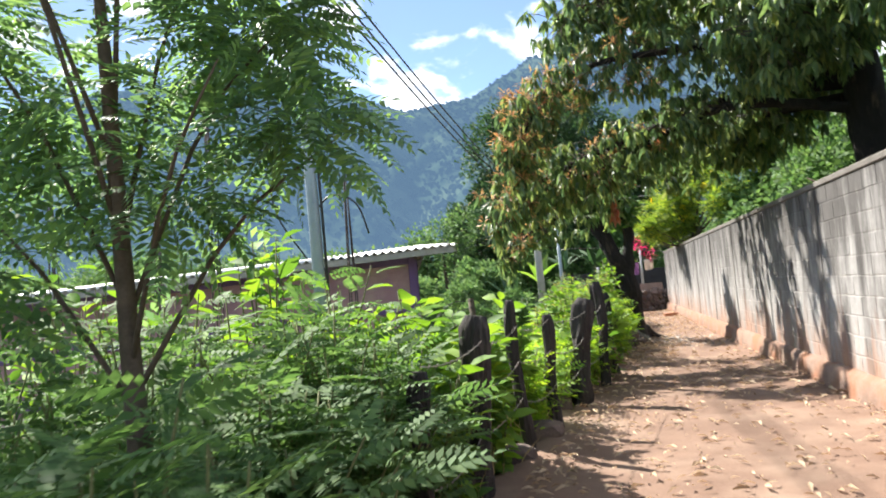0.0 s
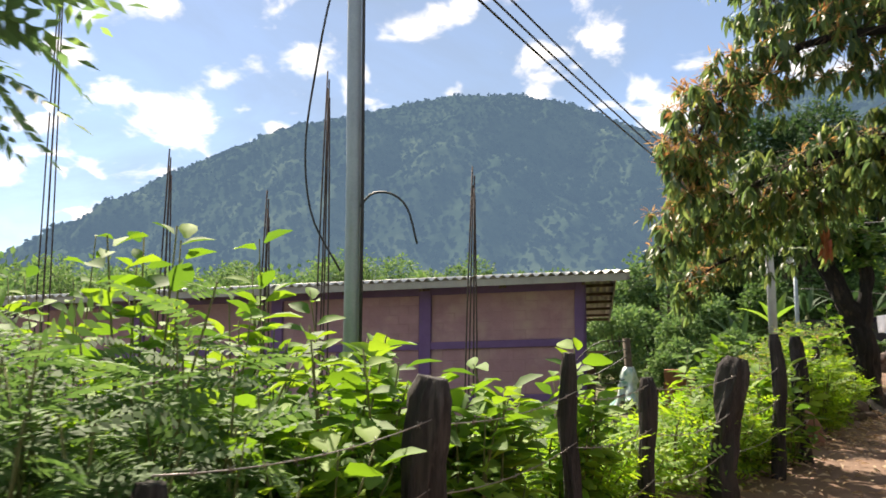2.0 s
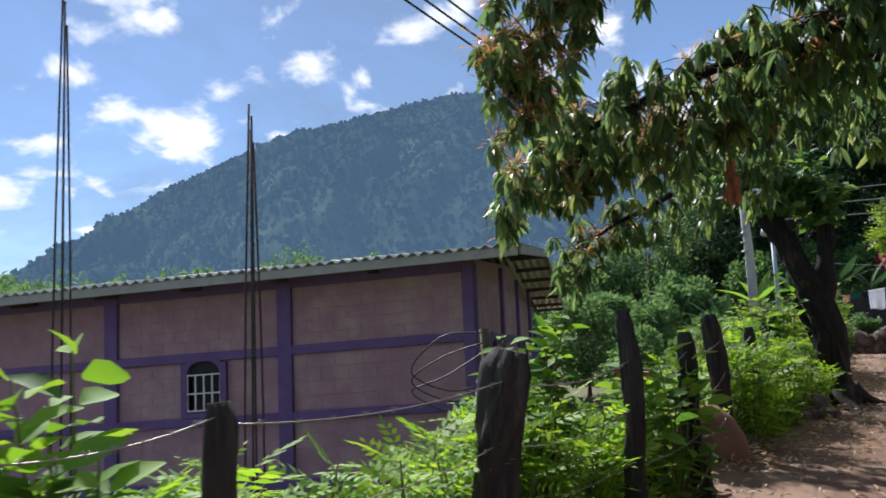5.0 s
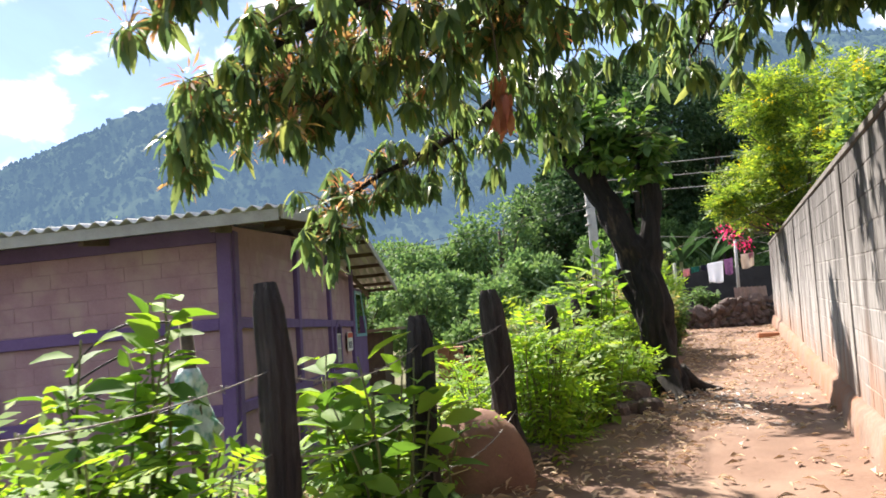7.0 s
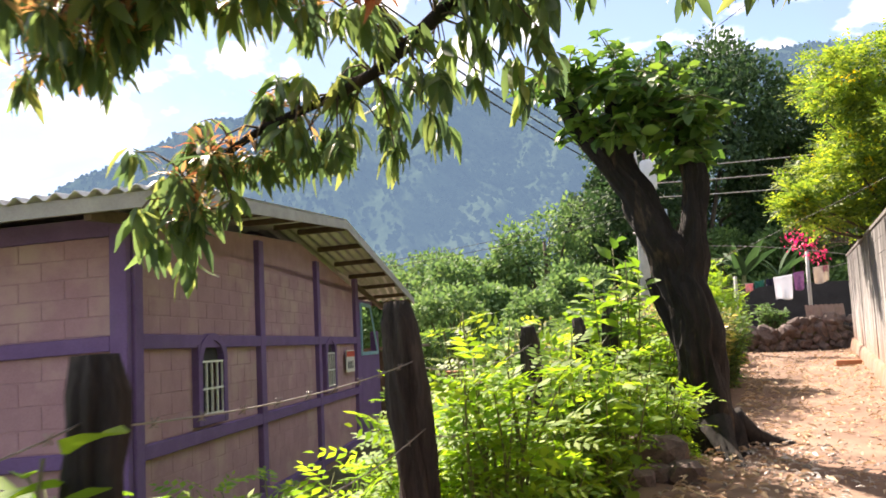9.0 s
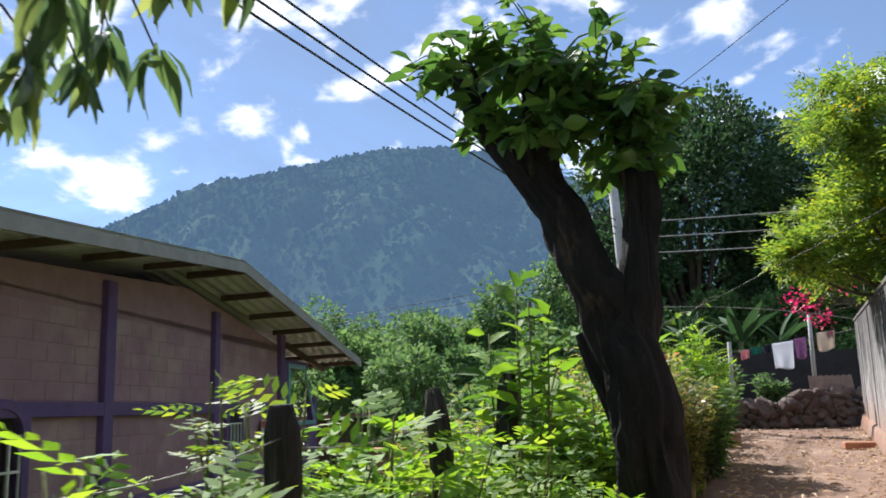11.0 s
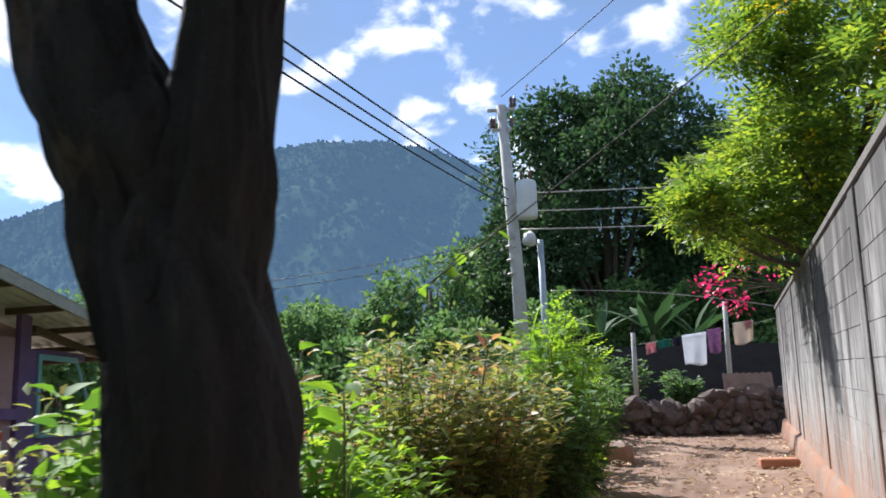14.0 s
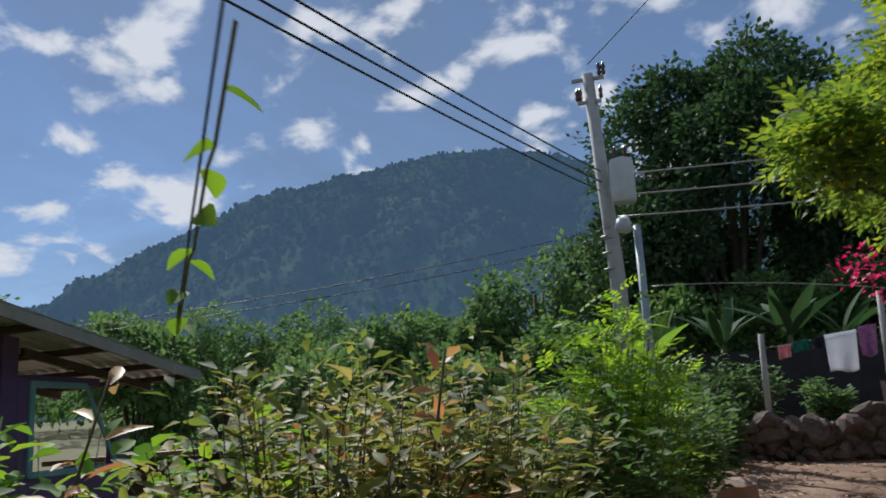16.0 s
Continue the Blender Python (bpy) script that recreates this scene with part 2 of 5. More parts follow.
CLOTH_W = fabric("white_cloth", (0.76, 0.78, 0.84), (0.84, 0.86, 0.9), 8)
CLOTH_P = fabric("purple_cloth", (0.24, 0.07, 0.24), (0.5, 0.34, 0.5), 14)
CLOTH_R = fabric("pink_cloth", (0.55, 0.12, 0.2), (0.75, 0.55, 0.52), 9)
CLOTH_G = fabric("green_cloth", (0.02, 0.16, 0.12), (0.05, 0.25, 0.2), 9)
CLOTH_K = fabric("navy_cloth", (0.02, 0.02, 0.04), (0.05, 0.05, 0.09), 9)
CLOTH_C = fabric("cream_cloth", (0.6, 0.52, 0.45), (0.72, 0.65, 0.58), 9)
SIGNRED = surface("red_sign", (0.5, 0.06, 0.04), (0.6, 0.1, 0.07), 9, 0.6, bump=0.0)
SIGNWHITE = surface("white_sign", (0.65, 0.65, 0.62), (0.75, 0.75, 0.72), 9, 0.6, bump=0.0)
TIRE = surface("black_rubber", (0.012, 0.012, 0.012), (0.03, 0.03, 0.03), 9, 0.8, bump=0.3)
BARK.node_tree.nodes["Bump"].inputs["Distance"].default_value = 0.07
POSTWOOD.node_tree.nodes["Bump"].inputs["Distance"].default_value = 0.05
L_BROAD = leafage("broad_leaf", ((0.05, 0.12, 0.022), (0.125, 0.245, 0.03), (0.21, 0.33, 0.041)), 0.4, 0.72)
# Darker than broad_leaf: the backlit crown's shade is put into the green.
L_SPROUT = leafage("sprout_leaf", ((0.035, 0.09, 0.02), (0.07, 0.15, 0.03), (0.13, 0.22, 0.04)), 0.38, 0.55)
L_HEDGE = leafage("hedge_leaf", ((0.06, 0.085, 0.025), (0.13, 0.17, 0.035), (0.24, 0.26, 0.06), (0.32, 0.26, 0.09)), 0.4, 0.65)
L_FEATHER = leafage("feathery_leaf", ((0.095, 0.203, 0.027), (0.176, 0.311, 0.034), (0.257, 0.365, 0.047)), 0.48, 0.65)
L_DARK = leafage("dark_leaf", ((0.044, 0.095, 0.025), (0.078, 0.155, 0.044), (0.121, 0.207, 0.061)), 0.35, 0.75)
L_NEEM = leafage("neem_leaf", ((0.075, 0.14, 0.06), (0.11, 0.2, 0.08), (0.2, 0.32, 0.09)), 0.45)
L_MANGO = leafage("mango_leaf", ((0.05, 0.09, 0.042), (0.078, 0.135, 0.05), (0.115, 0.18, 0.06), (0.21, 0.25, 0.075)), 0.44, 0.45)
L_RED = leafage("young_red_leaf", ((0.3, 0.1, 0.05), (0.36, 0.17, 0.07)), 0.4)
L_BLOOM = leafage("dry_blossom", ((0.336, 0.216, 0.084), (0.456, 0.312, 0.12), (0.36, 0.144, 0.072)), 0.3)
L_CASSIA = leafage("cassia_leaf", ((0.05, 0.1, 0.022), (0.12, 0.2, 0.03), (0.24, 0.3, 0.04)), 0.47, 0.6)
L_YELLOW = leafage("yellow_flower", ((0.7, 0.52, 0.02), (0.8, 0.65, 0.04)), 0.3)
L_MAGENTA = leafage("magenta_bract", ((0.5, 0.03, 0.08), (0.7, 0.08, 0.16)), 0.35)
L_FAR = leafage("far_leaf", ((0.06, 0.125, 0.045), (0.1, 0.185, 0.06), (0.15, 0.24, 0.075)), 0.3, 0.8)
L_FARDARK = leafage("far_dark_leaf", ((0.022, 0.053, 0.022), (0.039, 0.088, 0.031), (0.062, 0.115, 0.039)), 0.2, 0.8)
L_DRY = leafage("dry_leaf", ((0.25, 0.163, 0.088), (0.413, 0.3, 0.188), (0.562, 0.45, 0.312)), 0.15, 0.8)
L_LITTER = leafage("pale_litter", ((0.1, 0.085, 0.075), (0.36, 0.33, 0.3), (0.62, 0.6, 0.57)), 0.1, 0.85)
L_STRAW = leafage("straw", ((0.28, 0.22, 0.1), (0.4, 0.32, 0.16)), 0.3, 0.8)
L_BANANA = leafage("banana_leaf", ((0.1, 0.2, 0.03), (0.17, 0.28, 0.05)), 0.5)

rng = np.random.default_rng(5)


# ---- mesh helpers ----
def link_mesh(name, verts, faces, material, parent=None, label="", smooth=False):
    me = bpy.data.meshes.new(name)
    me.from_pydata([tuple(map(float, v)) for v in verts], [], [tuple(map(int, f)) for f in faces])
    me.materials.append(material)
    if smooth:
        me.shade_smooth()
    ob = new(name, me)
    ob.parent = parent
    if label:
        ob["label"] = label
    return ob


def part(name, bm, material, parent=None, label="", smooth=False):
    bmesh.ops.recalc_face_normals(bm, faces=bm.faces)
    me = bpy.data.meshes.new(name)
    bm.to_mesh(me)
    bm.free()
    me.materials.append(material)
    if smooth:
        me.shade_smooth()
    ob = new(name, me)
    ob.parent = parent
    if label:
        ob["label"] = label
    return ob


def same(p):
    return p


def box(bm, lo, hi, f=same):
    c = [bm.verts.new(f((x, y, z))) for x in (lo[0], hi[0]) for y in (lo[1], hi[1]) for z in (lo[2], hi[2])]
    for q in ((0, 1, 3, 2), (4, 6, 7, 5), (0, 4, 5, 1), (2, 3, 7, 6), (0, 2, 6, 4), (1, 5, 7, 3)):
        bm.faces.new([c[i] for i in q])
    return bm


def boxes(*spans, f=same, bevel=0.0):
    bm = bmesh.new()
    for lo, hi in spans:
        box(bm, lo, hi, f)
    if bevel:
        bmesh.ops.bevel(bm, geom=bm.edges[:], offset=bevel, segments=1, affect="EDGES")
    return bm


def thing(name, at=(0, 0, 0), label="", category="", group="", kind=""):
    ob = new(name)
    ob.location = at
    ob.empty_display_size = 0.1
    return tagged(ob, label, category, group, kind)


class Tubes:
    """Collects tapering tubes along polylines into one mesh."""

    def __init__(self):
        self.v, self.f = [], []

    def run(self, pts, radii, sides=6, rough=0.0):
        pts = [Vector(p) for p in pts]
        base = len(self.v)
        up = Vector((0.31, 0.17, 0.93))
        for i, p in enumerate(pts):
            d = (pts[min(i + 1, len(pts) - 1)] - pts[max(i - 1, 0)]).normalized()
            a = d.cross(up)
            if a.length < 0.05:
                a = d.cross(Vector((1, 0, 0)))
            a.normalize()
            b = d.cross(a)
            for k in range(sides):
                w = 2 * math.pi * k / sides
                r = radii[i] * (1 + rough * (0.7 * noise.noise(Vector((math.cos(w) * 1.7 + p.x * 3, math.sin(w) * 1.7 + p.y * 3, p.z * 2.2)))
                                             + 0.55 * noise.noise(Vector((math.cos(w) * 4.5 + p.x * 2, math.sin(w) * 4.5 + p.y * 2, p.z * 4.0))) if rough else 0))
                self.v.append(p + (a * math.cos(w) + b * math.sin(w)) * r)
        for i in range(len(pts) - 1):
            for k in range(sides):
                q, r = base + i * sides, base + (i + 1) * sides
                self.f.append((q + k, q + (k + 1) % sides, r + (k + 1) % sides, r + k))
        self.f.append(tuple(base + k for k in range(sides))[::-1])
        self.f.append(tuple(base + (len(pts) - 1) * sides + k for k in range(sides)))

    def make(self, name, material, parent=None, label="", smooth=True):
        return link_mesh(name, self.v, self.f, material, parent, label, smooth)


def curve_pts(pts, n):
    """n points on a smooth line through pts."""
    pts = [Vector(p) for p in pts]
    if len(pts) < 3:
        return [pts[0].lerp(pts[-1], i / (n - 1)) for i in range(n)]
    ext = [pts[0] * 2 - pts[1], *pts, pts[-1] * 2 - pts[-2]]
    out = []
    for i in range(n):
        u = i / (n - 1) * (len(pts) - 1)
        k = min(int(u), len(pts) - 2)
        t = u - k
        a, b, c, d = ext[k:k + 4]
        out.append(0.5 * (2 * b + (c - a) * t + (2 * a - 5 * b + 4 * c - d) * t * t + (3 * b - a - 3 * c + d) * t ** 3))
    return out


# Leaf shapes: x across, y along, z off the blade.
def blade(width, bend, rows=4):
    v, f = [], []
    for i in range(rows + 1):
        t = i / rows
        w = width * (math.sin(math.pi * min(1, t * 0.93 + 0.035)) ** 0.8) * (1.15 - 0.45 * t)
        z = -bend * t * t
        v += [(-w / 2, t, z + w * 0.18), (0, t, z), (w / 2, t, z + w * 0.18)]
    for i in range(rows):
        a = 3 * i
        f += [(a, a + 1, a + 4, a + 3), (a + 1, a + 2, a + 5, a + 4)]
    return np.array(v), f


def frond(pairs, leaflet, droop):
    v, f = [], []
    for i in range(pairs + 1):
        t = 0.12 + 0.88 * i / pairs
        z = -droop * t * t
        ln = leaflet * (1 - 0.35 * abs(2 * t - 0.9))
        for s in ((-1, 1) if i < pairs else (0,)):
            b = len(v)
            dx, dy = (s * ln * 0.85, ln * 0.5) if s else (0, ln)
            nx, ny = -dy * 0.21, dx * 0.21
            v += [(0, t, z), (dx * 0.45 + nx, t + dy * 0.45 + ny, z - 0.01), (dx, t + dy, z - 0.06), (dx * 0.45 - nx, t + dy * 0.45 - ny, z - 0.01)]
            f += [(b, b + 1, b + 2, b + 3)]
    return np.array(v), f


T_BROAD, T_MANGO, T_SMALL = blade(0.62, 0.22, 3), blade(0.3, 0.35, 3), blade(0.5, 0.15, 2)
T_DIAMOND = (np.array([(0, 0, 0), (-0.3, 0.5, 0.06), (0, 1, -0.1), (0.3, 0.5, 0.06)]), [(0, 1, 2, 3)])
T_NEEM, T_FEATHER = frond(7, 0.3, 0.25), frond(4, 0.42, 0.2)


def unit(a):
    return a / np.maximum(np.linalg.norm(a, axis=1, keepdims=True), 1e-6)


def leaves(name, shape, pos, along, size, material, parent, spread=0.0, label="", up=(0, 0, 1), tumble=0.35):
    """One leaf of the shape at every place, pointing along; its blade faces about up."""
    tv, tf = shape
    pos, along = np.asarray(pos, float), np.asarray(along, float)
    n = len(pos)
    d = unit(along + rng.normal(0, spread, (n, 3)))
    s = unit(np.cross(d, np.asarray(up, float) + rng.normal(0, tumble, (n, 3))))
    nr = np.cross(s, d)
    size = np.broadcast_to(np.asarray(size, float), (n,))[:, None, None]
    v = pos[:, None] + size * (tv[None, :, 0:1] * s[:, None] + tv[None, :, 1:2] * d[:, None] + tv[None, :, 2:3] * nr[:, None])
    k = len(tv)
    flat_f = np.array([i for q in tf for i in q])
    m = len(flat_f)
    idx = (flat_f[None] + (np.arange(n) * k)[:, None]).ravel()
    lens = np.tile([len(q) for q in tf], n)
    me = bpy.data.meshes.new(name)
    me.vertices.add(n * k)
    me.vertices.foreach_set("co", v.astype(np.float32).ravel())
    me.loops.add(n * m)
    me.loops.foreach_set("vertex_index", idx.astype(np.int32))
    me.polygons.add(len(lens))
    me.polygons.foreach_set("loop_start", np.concatenate(([0], np.cumsum(lens)[:-1])).astype(np.int32))
    me.update(calc_edges=True)
    me.materials.append(material)
    ob = new(name, me)
    ob.parent = parent
    if label:
        ob["label"] = label
    return ob


# ---- plan ----
def wall_x(y):
    return 3.9 + 0.205 * (y - 7.0)


EDGE = [(-40, -7.6), (-6, -1.4), (0, -0.35), (4, 0.2), (6.1, 0.6), (7, 0.95), (10, 1.7), (14, 3.0), (15, 3.6), (18, 4.45), (22, 5.2), (27, 5.6), (31.6, 5.9), (34, 6)]


def edge_x(y):
    return float(np.interp(y, [e[0] for e in EDGE], [e[1] for e in EDGE]))


def ground_z(x, y):
    d = edge_x(y) - 0.7 - x
    s = min(1.0, max(0.0, d / 3.0))
    low = -1.1 * s * s * (3 - 2 * s)
    k = min(1.0, max(0.0, (y - 31.9) / 0.5))
    rise = 0.5 * k * min(1.0, max(0.0, (x - 3.5) / 2.0))
    return low + rise + 0.06 * noise.noise(Vector((x * 0.7, y * 0.7, 0))) - 0.05


# Ground: one sheet, fine near the path and coarse to the horizon.
xs = sorted(set([-900, -400, -200, -100, -60, -40, -25] + [round(-16 + 0.5 * i, 2) for i in range(60)] + [16, 25, 40, 60, 100, 200, 400, 900]))
ys = sorted(set([-600, -200, -100, -50, -25, -15] + [round(-10 + 0.5 * i, 2) for i in range(100)] + [45, 55, 70, 100, 150, 250, 500, 900]))
gv = [(x, y, ground_z(x, y)) for y in ys for x in xs]
gf = [(j * len(xs) + i, j * len(xs) + i + 1, (j + 1) * len(xs) + i + 1, (j + 1) * len(xs) + i) for j in range(len(ys) - 1) for i in range(len(xs) - 1)]
tagged(link_mesh("ground", gv, gf, SOIL, smooth=True), "dark soil and weeds beside the path", "ground", kind="structure")

# Dirt path between the fence and the block wall.
pv, pf = [], []
py = [-12 + 0.16 * i for i in range(275)]
COLS = 26
for y in py:
    a, b = edge_x(y) - 0.35 - 0.15 * noise.noise(Vector((y * 0.8, 3, 0))), wall_x(min(y, 33)) + 0.05
    for i in range(COLS):
        t = i / (COLS - 1)
        x = a + (b - a) * t
        z = 0.035 * noise.noise(Vector((x * 1.1, y * 0.9, 5))) + 0.014 * noise.noise(Vector((x * 5, y * 5, 1))) + 0.06 * (2 * t - 1) ** 4 - 0.06 * (t < 0.02)
        pv.append((x, y, z))
for j in range(len(py) - 1):
    for i in range(COLS - 1):
        q = j * COLS + i
        pf.append((q, q + 1, q + COLS + 1, q + COLS))
tagged(link_mesh("path", pv, pf, DIRT, smooth=True), "trodden reddish dirt path strewn with dry leaves", "path", kind="structure")

# Mountain.
AZ = [(-180, 3), (-80, 2), (-60, 2.2), (-50, 3), (-45.6, 5.4), (-42.7, 7.5), (-37, 10.9), (-33.5, 12.6), (-29, 14.4), (-23, 16), (-17, 17.2), (-12, 17.1), (-7, 15.6), (-2, 14), (3, 14.6), (7.7, 17), (13, 17), (25, 15), (40, 10), (60, 5), (180, 3)]
RAD = [150 + 4 * i for i in range(90)]
NA = 900


def hill(az, r):
    top = math.tan(radians(float(np.interp(az, [a[0] for a in AZ], [a[1] for a in AZ])))) * 430
    t = min(1.0, (r - 150) / 280)
    px, pq = r * math.sin(radians(az)), r * math.cos(radians(az))
    prof = t ** 0.85 if r <= 430 else 1 - (r - 430) / 160
    gully = noise.fractal(Vector((az * 0.09, r * 0.009, 2)), 0.8, 2.1, 4)
    w = az + 0.05 * (430 - r) + 3.0 * noise.noise(Vector((az * 0.12, r * 0.012, 7)))
    ridge = 9 * (1 - 2 * abs(noise.noise(Vector((w * 0.16, r * 0.003, 11))))) - 6
    lump = 1.5 * noise.noise(Vector((px * 0.13, pq * 0.13, 5))) + 0.9 * noise.noise(Vector((px * 0.33, pq * 0.33, 9)))
    return (3 + px, 9 + pq, top * prof + (gully * 17 + ridge) * math.sin(math.pi * min(1, t)) + lump - 3)


mv = [hill(-78 + 150 * i / (NA - 1), r) for r in RAD for i in range(NA)]
mf = [(j * NA + i, j * NA + i + 1, (j + 1) * NA + i + 1, (j + 1) * NA + i) for j in range(len(RAD) - 1) for i in range(NA - 1)]
HILL = surface("forest_haze_glow", (0.006, 0.012, 0.007), (0.034, 0.052, 0.03), 0.03, 0.95, bump=0.15, fine=0.4, vary=0.22, stain=(0.06, 0.08, 0.045), stain_scale=0.02, stain_at=(0.5, 0.68))
# Weak bluish emission paints the distance haze onto slopes and tree crowns.
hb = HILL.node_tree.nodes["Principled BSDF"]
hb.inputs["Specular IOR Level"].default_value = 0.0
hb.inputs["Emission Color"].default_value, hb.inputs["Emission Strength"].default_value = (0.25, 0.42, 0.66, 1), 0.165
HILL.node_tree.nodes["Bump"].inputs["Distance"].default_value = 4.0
tagged(link_mesh("backdrop_mountain", mv, mf, HILL, smooth=True), "blue-green forested mountain in the distance, haze added as glow", "mountain", kind="structure")
CANOPY = np.array([hill(a, r) for a, r in zip(rng.uniform(-62, 45, 26000), 160 + 275 * rng.uniform(0, 1, 26000) ** 0.8)])
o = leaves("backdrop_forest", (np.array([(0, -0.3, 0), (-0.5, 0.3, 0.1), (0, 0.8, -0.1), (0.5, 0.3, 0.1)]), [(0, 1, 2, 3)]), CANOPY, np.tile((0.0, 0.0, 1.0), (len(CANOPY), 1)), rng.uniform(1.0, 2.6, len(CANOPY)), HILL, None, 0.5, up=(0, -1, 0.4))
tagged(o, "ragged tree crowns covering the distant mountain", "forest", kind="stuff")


# ---- block wall beside the path ----
WD = Vector((0.205, 1, 0)).normalized()
WN = Vector((WD.y, -WD.x, 0))
W0 = Vector((wall_x(-9), -9, 0))
WLEN = 41.2


def on_wall(p):
    return W0 + WD * p[0] + WN * p[1] + Vector((0, 0, p[2]))


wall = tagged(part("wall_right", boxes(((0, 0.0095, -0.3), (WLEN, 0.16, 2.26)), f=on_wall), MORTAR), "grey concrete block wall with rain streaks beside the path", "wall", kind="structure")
fv, ff = [], []
for i in range(206):
    s = i * 0.2
    for k, (o, z) in enumerate(((-0.13, -0.15), (-0.085, 0.12), (-0.06, 0.27), (0.0, 0.31), (0.03, 0.31))):
        w = noise.noise(Vector((s * 2.1, k * 1.7, 0))) * 0.03
        fv.append(on_wall((s, o + w * (k < 4), z + w * (k > 1))))
for i in range(205):
    for k in range(4):
        ff.append((5 * i + k, 5 * i + 5 + k, 5 * i + 6 + k, 5 * i + 1 + k))
link_mesh("footing", fv, ff, FOOTING, wall, "rough footing stained by red earth", True)
part("coping", boxes(((0, -0.012, 2.26), (WLEN, 0.175, 2.33)), f=on_wall, bevel=0.012), COPING, wall, "dark mossy capping")
for s in [3.1 + 3.05 * i for i in range(13)]:
    if s < WLEN:
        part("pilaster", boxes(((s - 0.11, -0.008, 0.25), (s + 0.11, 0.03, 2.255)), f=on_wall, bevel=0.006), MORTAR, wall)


# ---- house ----
HA = radians(7)
HU, HV, HO = Vector((-math.cos(HA), -math.sin(HA), 0)), Vector((-math.sin(HA), math.cos(HA), 0)), Vector((-0.5, 16.2, 0))


def at_house(p):
    """u along the long wall, v along the gable wall; z is sheared to fit the camera's view."""
    u, v, z = p
    return HO + HU * u + HV * v + Vector((0, 0, z - 0.042 * u - 0.035 * v))


house = thing("house", HO, "single-storey house of pink blocks with purple painted frame and zinc roof", "house")


def hpart(name, spans, material, parent=None, label="", bevel=0.0, f=at_house):
    ob = part(name, boxes(*spans, f=f, bevel=bevel), material, parent or house, label)
    ob.matrix_parent_inverse = Matrix.Translation(HO).inverted() if (parent is None or parent is house) else Matrix()
    return ob


U_END, V_END, Z0, ZT = 12.4, 8.95, -1.25, 2.22
# Long wall with a window at u 3.85 to 4.45, gable wall with two windows.
for span in [((0.05, 0.04, Z0), (3.8, 0.2, ZT)), ((3.8, 0.04, Z0), (4.5, 0.2, 0.36)), ((3.8, 0.04, 1.12), (4.5, 0.2, ZT)), ((4.5, 0.04, Z0), (U_END, 0.2, ZT))]:
    hpart("wall", [span], JOINT)
for span in [((0.04, 0.2, Z0), (0.2, 1.35, ZT)), ((0.04, 1.35, Z0), (0.2, 2.05, 0.4)), ((0.04, 1.35, 1.14), (0.2, 2.05, ZT)), ((0.04, 2.05, Z0), (0.2, 6.35, ZT)),
               ((0.04, 6.35, Z0), (0.2, 7.0, 0.4)), ((0.04, 6.35, 1.14), (0.2, 7.0, ZT)), ((0.04, 7.0, Z0), (0.2, V_END, ZT))]:
    hpart("wall", [span], JOINT)
for span in [((0.2, V_END - 0.16, Z0), (U_END, V_END, ZT)), ((U_END - 0.16, 0.2, Z0), (U_END, V_END - 0.16, ZT))]:
    hpart("wall", [span], JOINT)
hpart("floor", [((0.2, 0.2, Z0), (U_END - 0.16, V_END - 0.16, Z0 + 0.1))], NEARBLACK)
hpart("inner_wall", [((0.2, 3.1, Z0 + 0.1), (U_END - 0.16, 3.2, ZT))], NEARBLACK)
# Gable triangle over the short wall.
bm = bmesh.new()
gv = [at_house((u, v, z)) for u in (0.04, 0.2) for v, z in ((0.0, ZT), (V_END, ZT - 0.12), (V_END, ZT - 0.02), (5.2, 2.68), (0.0, ZT + 0.08))]
gvs = [bm.verts.new(p) for p in gv]
bm.faces.new(gvs[:5])
bm.faces.new(gvs[5:][::-1])
for i in range(5):
    bm.faces.new((gvs[i], gvs[5 + i], gvs[5 + (i + 1) % 5], gvs[(i + 1) % 5]))
gob = part("gable", bm, JOINT, house)
gob.matrix_parent_inverse = Matrix.Translation(HO).inverted()
for u in (0.0, 2.85, 5.7, 8.55, 11.4):
    w = 0.16 if u == 0 else 0.11
    hpart("column", [((u - w * (u > 0) - 0.0, -0.03, Z0), (u + w, 0.05, ZT + 0.06))], PURPLE, bevel=0.008)
for v, w in ((0.0, 0.2), (3.3, 0.09), (6.0, 0.08), (8.8, 0.12)):
    hpart("column", [((-0.03, v - w * (v > 0) + (0.05 if v == 0 else 0), Z0), (0.05, v + w, ZT + (0.02 if v == 0 else 0.25)))], PURPLE, bevel=0.008)
for z in (1.2, 0.24, -0.72):
    hpart("beam", [((0.162, -0.024, z - 0.065), (U_END, 0.05, z + 0.065))], PURPLE, bevel=0.006)
    hpart("beam", [((-0.024, 0.202, z - 0.065), (0.05, V_END, z + 0.065))], PURPLE, bevel=0.006)
hpart("beam", [((0.162, -0.024, ZT - 0.1), (U_END, 0.05, ZT + 0.06))], PURPLE)


